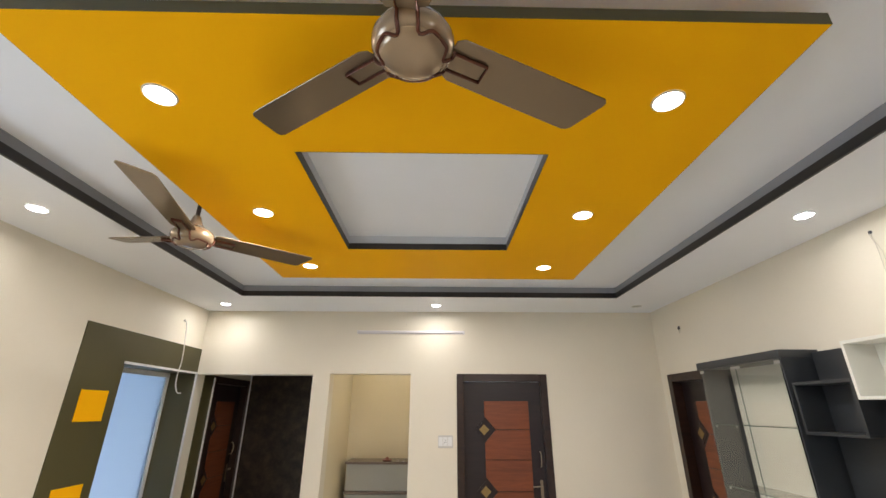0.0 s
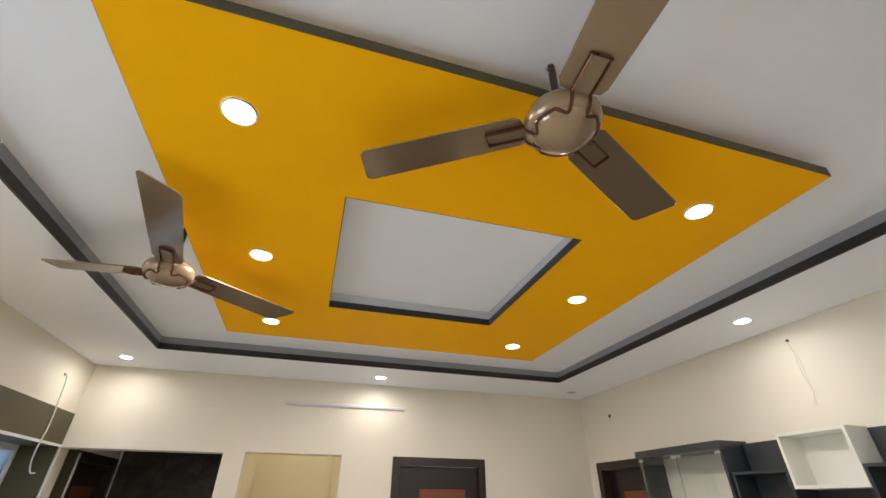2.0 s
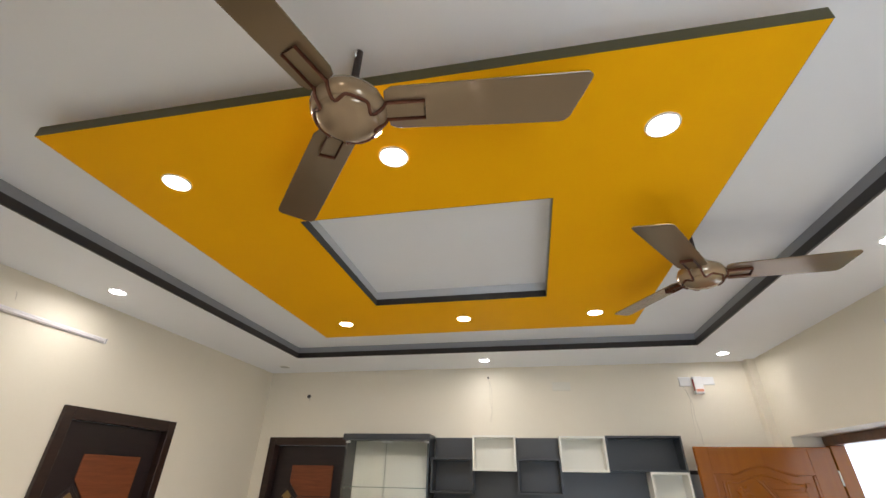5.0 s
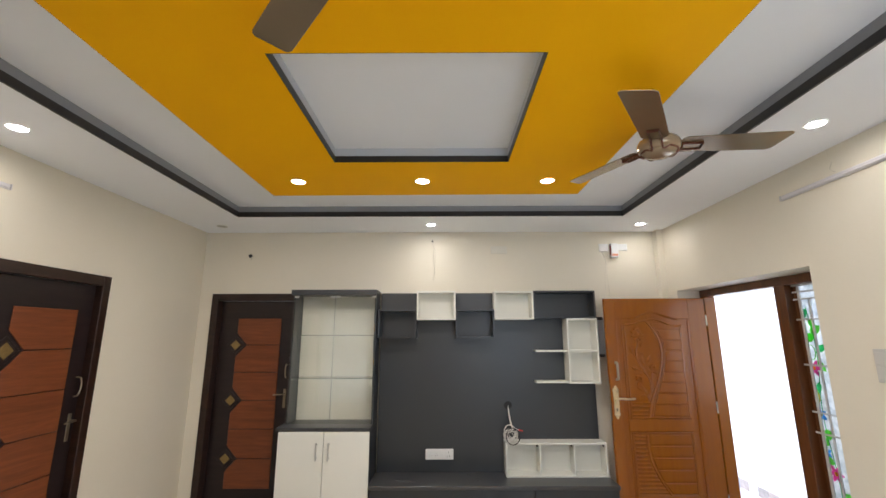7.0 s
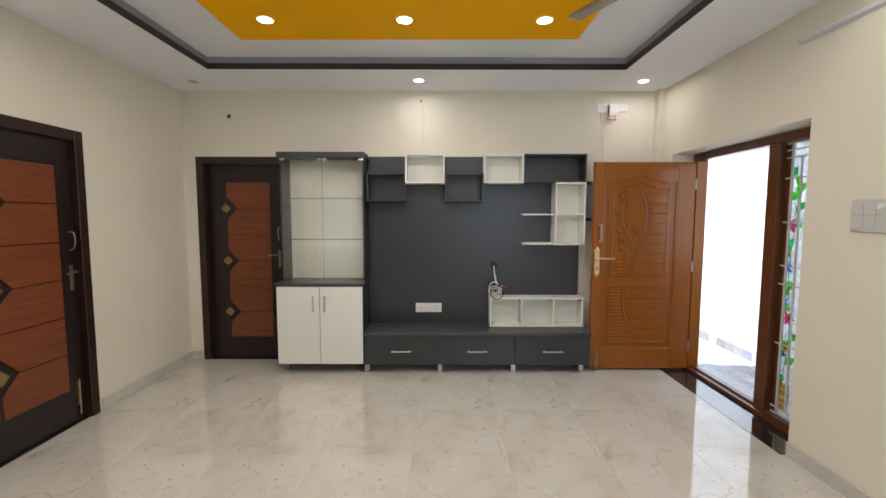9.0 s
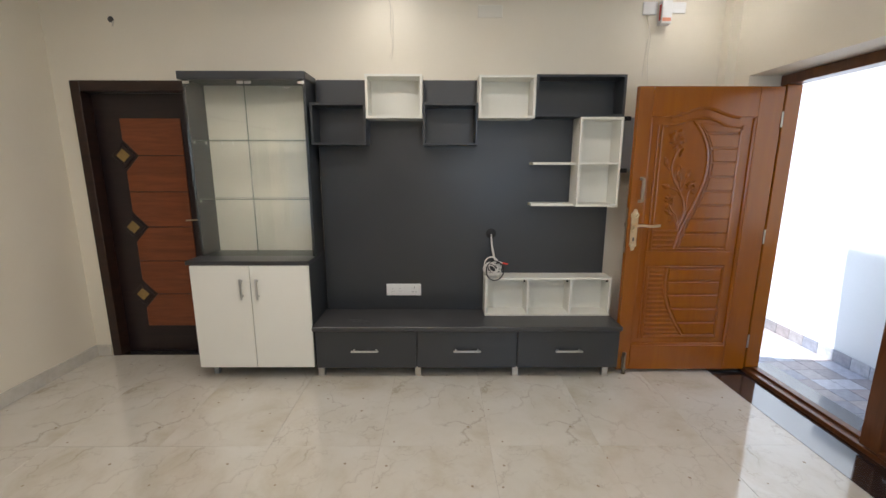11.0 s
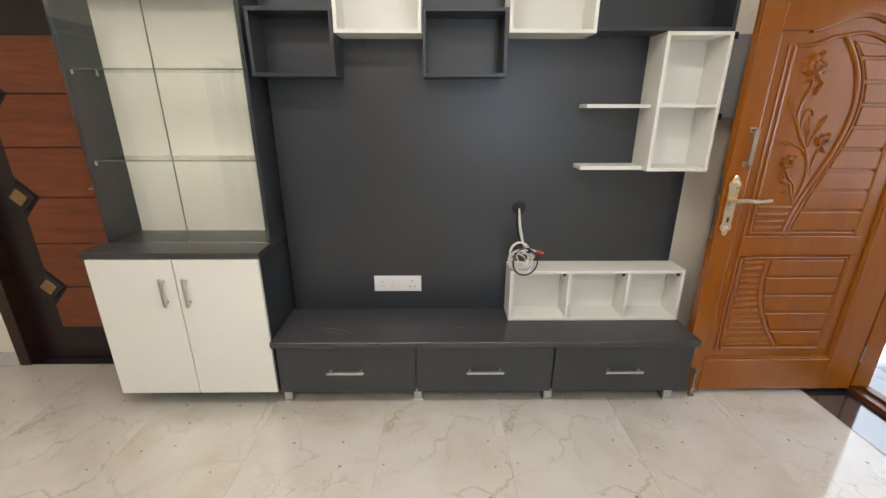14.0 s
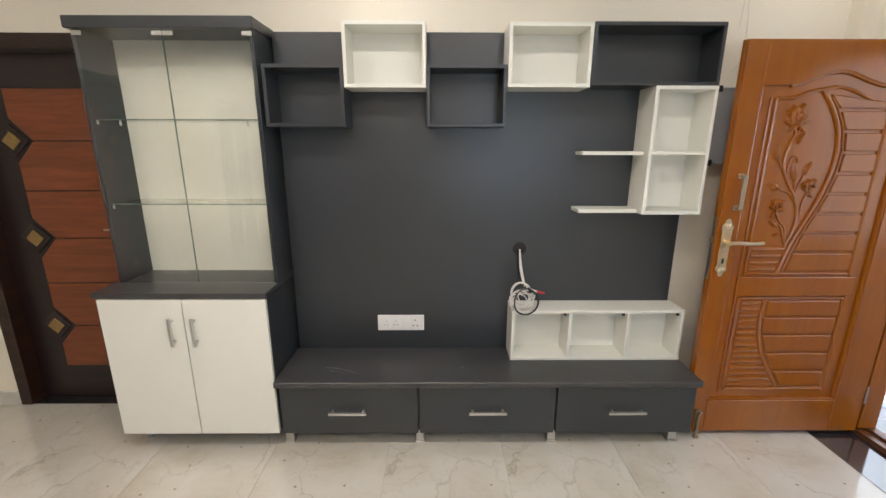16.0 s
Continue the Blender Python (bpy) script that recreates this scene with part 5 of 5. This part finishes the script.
wire([[(XW, 4.035, 2.556), (XX, 4.045, 2.53), (XX, 4.076, 2.382), (XX, 4.10, 2.20), (XX, 4.08, 2.05), (XX, 4.09, 1.96), (XX, 4.14, 1.90), (XX, 4.20, 1.90)]],
     (XW, 4.035, 2.556), "white cable hanging over the olive panel beside the window", WIRE_WHITE, (XW - 0.001, XW + 0.003, 4.028, 4.042, 2.55, 2.565), 0.005)
# grey meter box behind the open leaf
t = thing("meter_box", (2.28, 0.17, 1.455), "grey metal box with black corner brackets behind the open door", "meter box")
slab("body", (2.235, XE - 0.001, 0.02, 0.335, 1.46, 1.835), GREY_PLASTIC, t, "", 0.003)
for z in (1.452, 1.812):
    slab("bracket", (2.225, 2.2345, 0.285, 0.345, z, z + 0.03), BLACK_PLASTIC, t, "black bracket", 0.002)


def batten(y, x0, x1, z, out, label):
    """A surface batten light: housing and tube along x."""
    t = thing("batten_light", ((x0 + x1) / 2, y, z), label, "tube light", "unlit batten lights")
    d = 0.022 * out
    slab("housing", (x0, x1, y + 0.0005 * out, y + d * 0.6, z, z + 0.034), BATTEN, t, "", 0.003)
    slab("diffuser", (x0 + 0.012, x1 - 0.012, y + d * 0.6 + 0.0004 * out, y + d, z + 0.005, z + 0.029), BATTEN, t, "", 0.004)
    slab("end_cap", (x0 - 0.003, x0 - 0.0003, y + 0.0005 * out, y + d, z, z + 0.034), BATTEN, t)
    slab("end_cap", (x1 + 0.0003, x1 + 0.003, y + 0.0005 * out, y + d, z, z + 0.034), BATTEN, t)


BATTEN = painted("lilac white batten plastic", (0.69, 0.665, 0.68), 0.4, 0.02, 100, 0.0)
batten(YN - 0.018, -0.80, 0.32, 2.502, -1, "slim unlit batten light on the cream wall above the alcove")
batten(YS, -0.45, 0.69, 2.54, 1, "slim unlit batten light on the cream wall beside the entrance")
wire([[(0.31, YS, 2.66), (0.30, YS + 0.015, 2.64), (0.315, YS + 0.015, 2.61), (0.29, YS + 0.012, 2.585)]], (0.31, YS, 2.66), "short wire stub above the batten light", WIRE)
wire([[(-0.29, YN - 0.018, 2.63), (-0.29, YN - 0.032, 2.61), (-0.285, YN - 0.032, 2.58)]], (-0.29, YN - 0.018, 2.63), "short wire stub above the batten light", WIRE)

# cables out of the charcoal panel
HY, HZ = 1.25, 1.003
t = thing("cable_coil", (PX, HY, HZ), "coil of white and black cables hanging from a round black grommet", "cable")
gm = part("grommet", lathe(bmesh.new(), [(0.037, 0.0), (0.037, 0.003), (0.032, 0.006), (0.012, 0.0065)], 28), BLACK_PLASTIC, t, "round black grommet", smooth=True)
gm.matrix_basis = Matrix.Translation((PX, HY, HZ)) @ Euler((0, radians(-90), 0)).to_matrix().to_4x4()
gx = PX - 0.02
for k, (oy, mat, r) in enumerate(((0.004, WIRE_WHITE, 0.004), (-0.004, WIRE_WHITE, 0.004), (0.010, BLACK_PLASTIC, 0.0035))):
    part("cable", tube(bmesh.new(), bez([(PX - 0.004, HY + oy * 0.4, HZ - 0.005), (gx, HY + oy * 0.6, HZ - 0.03), (gx, HY + oy - 0.008, HZ - 0.10), (gx - 0.01, HY - 0.022 + oy, HZ - 0.17), (gx - 0.02, HY - 0.03, HZ - 0.205)], 6), r, 8), mat, t, "white cable" if k < 2 else "black cable", smooth=True)
rg = random.Random(3)


def loop(cx, cy, cz, ry, rz, ph, mat, label, r=0.0033, turns=1.03, tilt=0.0):
    pts = [(cx + 0.006 * math.sin(2 * a + ph) + tilt * math.sin(a + ph), cy + ry * math.cos(a + ph), cz + rz * math.sin(a + ph)) for a in [6.2832 * turns * i / 28 for i in range(29)]]
    part("cable", tube(bmesh.new(), pts, r, 8), mat, t, label, smooth=True)


loop(PX - 0.185, HY - 0.012, HZ - 0.243, 0.062, 0.072, 1.2, BLACK_PLASTIC, "black cable loop", 0.0042)
for k in range(9):
    loop(PX - 0.175 + k * 0.004, HY + rg.uniform(-0.016, 0.026), HZ - 0.235 + rg.uniform(-0.02, 0.03), rg.uniform(0.04, 0.058), rg.uniform(0.035, 0.062), rg.uniform(0, 6), WIRE_WHITE, "white cable loop", tilt=rg.uniform(-0.012, 0.012))
part("cable", tube(bmesh.new(), bez([(gx - 0.02, HY - 0.03, HZ - 0.205), (gx - 0.06, HY - 0.03, HZ - 0.185), (PX - 0.16, HY - 0.02, HZ - 0.18)], 5), 0.004, 8), WIRE_WHITE, t, "white cable", smooth=True)
part("tie", tube(bmesh.new(), [(PX - 0.195, HY - 0.03, HZ - 0.180), (PX - 0.15, HY - 0.03, HZ - 0.185)], 0.011, 8), BLACK_PLASTIC, t, "black tie", smooth=True)
part("plug_lead", tube(bmesh.new(), [(PX - 0.17, HY - 0.035, HZ - 0.178), (PX - 0.175, HY - 0.068, HZ - 0.188)], 0.005, 8), WIRE_WHITE, t, smooth=True)
part("plug", tube(bmesh.new(), [(PX - 0.175, HY - 0.066, HZ - 0.187), (PX - 0.18, HY - 0.105, HZ - 0.196)], 0.0065, 8), RED_PLASTIC, t, "red plug", smooth=True)

# chalky scuffs on the drawer unit's top and small fixings in the low shelf
SCUFF = painted("chalky scuff", (0.15, 0.15, 0.15), 0.8, 0.3, 200, 0.0)
for pts in ([(2.035, 2.29), (2.03, 2.24), (2.01, 2.18), (1.975, 2.12)], [(2.00, 2.26), (1.99, 2.21), (1.97, 2.17)], [(2.20, 1.66), (2.17, 1.62)], [(2.04, 1.58), (2.03, 1.555)]):
    ob = part("scuff", tube(bmesh.new(), bez([(x, y, 0.4081) for x, y in pts], 4), 0.0035, 6, 0.12), SCUFF, bpy.data.objects["drawer_unit"], "pale scuff mark")
low = bpy.data.objects["low_shelf"]
for y in (1.012, 0.698, 0.405):
    slab("fixing", (2.122, 2.136, y - 0.006, y + 0.006, 0.664, 0.681), BLACK_PLASTIC, low, "dark corner fixing")

# alcove cabinet
t = thing("alcove_cabinet", (-0.6, 5.4, 0), "grey cabinet with stone ledges at the back of the alcove", "cabinet")
slab("top_slab", (-0.99, -0.235, 5.24, 5.618, 1.185, 1.21), NICHE_TOP, t, "grey brown stone top", 0.003)
slab("drawer_front", (-0.975, -0.237, 5.258, 5.275, 0.92, 1.184), STEEL_GREY, t, "plain grey front", 0.002)
slab("body", (-0.975, -0.237, 5.276, 5.617, 0.92, 1.184), STEEL_GREY, t)
slab("ledge", (-0.99, -0.235, 5.24, 5.618, 0.89, 0.918), NICHE_TOP, t, "grey brown stone ledge", 0.003)
slab("lower_body", (-0.975, -0.237, 5.276, 5.617, 0.0, 0.889), STEEL_GREY, t)
slab("lower_front", (-0.975, -0.237, 5.258, 5.275, 0.06, 0.885), STEEL_GREY, t, "", 0.002)
# small low reddish-brown ornament with a knob
ORNAMENT_BROWN = painted("red brown ornament finish", (0.22, 0.07, 0.04), 0.6, 0.2, 120, 0.2)
t = thing("alcove_ornament", (-0.53, 5.33, 1.21), "small red brown ornament on the alcove cabinet", "ornament")
part("dish", lathe(bmesh.new(), [(0.03, 1.2101), (0.05, 1.218), (0.058, 1.226), (0.045, 1.227)], 20, (-0.53, 5.33, 0)), ORNAMENT_BROWN, t, smooth=True)
kn = part("knob", lathe(bmesh.new(), [(0.018, 1.2272), (0.022, 1.237), (0.012, 1.25), (0.004, 1.256)], 16, (-0.53, 5.33, 0)), ORNAMENT_BROWN, t, smooth=True)

# ---- floor tiles ----
floor_ob = bpy.data.objects["floor"]
tile_meshes = {}


def tile(x0, x1, y0, y1):
    k = (round(x1 - x0, 3), round(y1 - y0, 3))
    if k not in tile_meshes:
        bm = bmesh.new()
        g = 0.0005
        box(bm, g, k[0] - g, g, k[1] - g, -0.009, -0.0007)
        top = [bm.verts.new((a, b, 0)) for a, b in ((g + 0.0005, g + 0.0005), (k[0] - g - 0.0005, g + 0.0005), (k[0] - g - 0.0005, k[1] - g - 0.0005), (g + 0.0005, k[1] - g - 0.0005))]
        bm.verts.ensure_lookup_table()
        low4 = [bm.verts[i] for i in (4, 5, 7, 6)]
        f = [q for q in bm.faces if all(v in low4 for v in q.verts)]
        bmesh.ops.delete(bm, geom=f, context="FACES_ONLY")
        bm.faces.new(top)
        for i in range(4):
            bm.faces.new((low4[i], low4[(i + 1) % 4], top[(i + 1) % 4], top[i]))
        bmesh.ops.recalc_face_normals(bm, faces=bm.faces)
        me = bpy.data.meshes.new("tile")
        bm.to_mesh(me)
        bm.free()
        me.materials.append(FLOOR_TILE)
        tile_meshes[k] = me
    ob = new("tile", tile_meshes[k])
    ob.location = (x0, y0, 0)
    ob.parent = floor_ob
    return ob


def cuts(a, b, at, step):
    k = math.ceil((a - at) / step + 1e-6)
    out = [a]
    while at + k * step < b - 1e-6:
        out.append(at + k * step)
        k += 1
    return out + [b]


xs, ys = cuts(XW, XE, 1.2, 1.2), cuts(YS, YN, 0.757, 0.6)
for x0, x1 in zip(xs, xs[1:]):
    for y0, y1 in zip(ys, ys[1:]):
        tile(x0, x1, y0, y1)
for x0, x1 in zip(*(lambda c: (c, c[1:]))(cuts(XW, -1.224, 1.2, 1.2))):
    tile(x0, x1, YN, 5.14)
    tile(x0, x1, 5.14, 5.74)
tile(-1.05, -0.233, YN, 5.14)
tile(-1.05, -0.233, 5.14, 5.62)

# balcony stone pieces, on the floor and as its skirting
flat = bmesh.new()
box(flat, 0.002, 0.148, 0.002, 0.148, -0.0095, 0.0)
flat_mesh = bpy.data.meshes.new("stone_piece")
flat.to_mesh(flat_mesh)
flat.free()
flat_mesh.materials.append(OUT_TILE)
upright = bmesh.new()
box(upright, 0.002, 0.148, 0.0, 0.006, 0.0, 0.102)
upright_mesh = bpy.data.meshes.new("skirting_piece")
upright.to_mesh(upright_mesh)
upright.free()
upright_mesh.materials.append(OUT_TILE)
for i in range(30):
    for j in range(6):
        ob = new("stone_piece", flat_mesh)
        ob.location = (0.45 + 0.15 * i, -1.652 + 0.15 * j, -0.102)
        ob.parent = bpy.data.objects["balcony_floor"]
    ob = new("skirting_piece", upright_mesh)
    ob.location = (0.45 + 0.15 * i, -1.6585, -0.1015)
    ob.parent = bpy.data.objects["baseboard_balcony"]
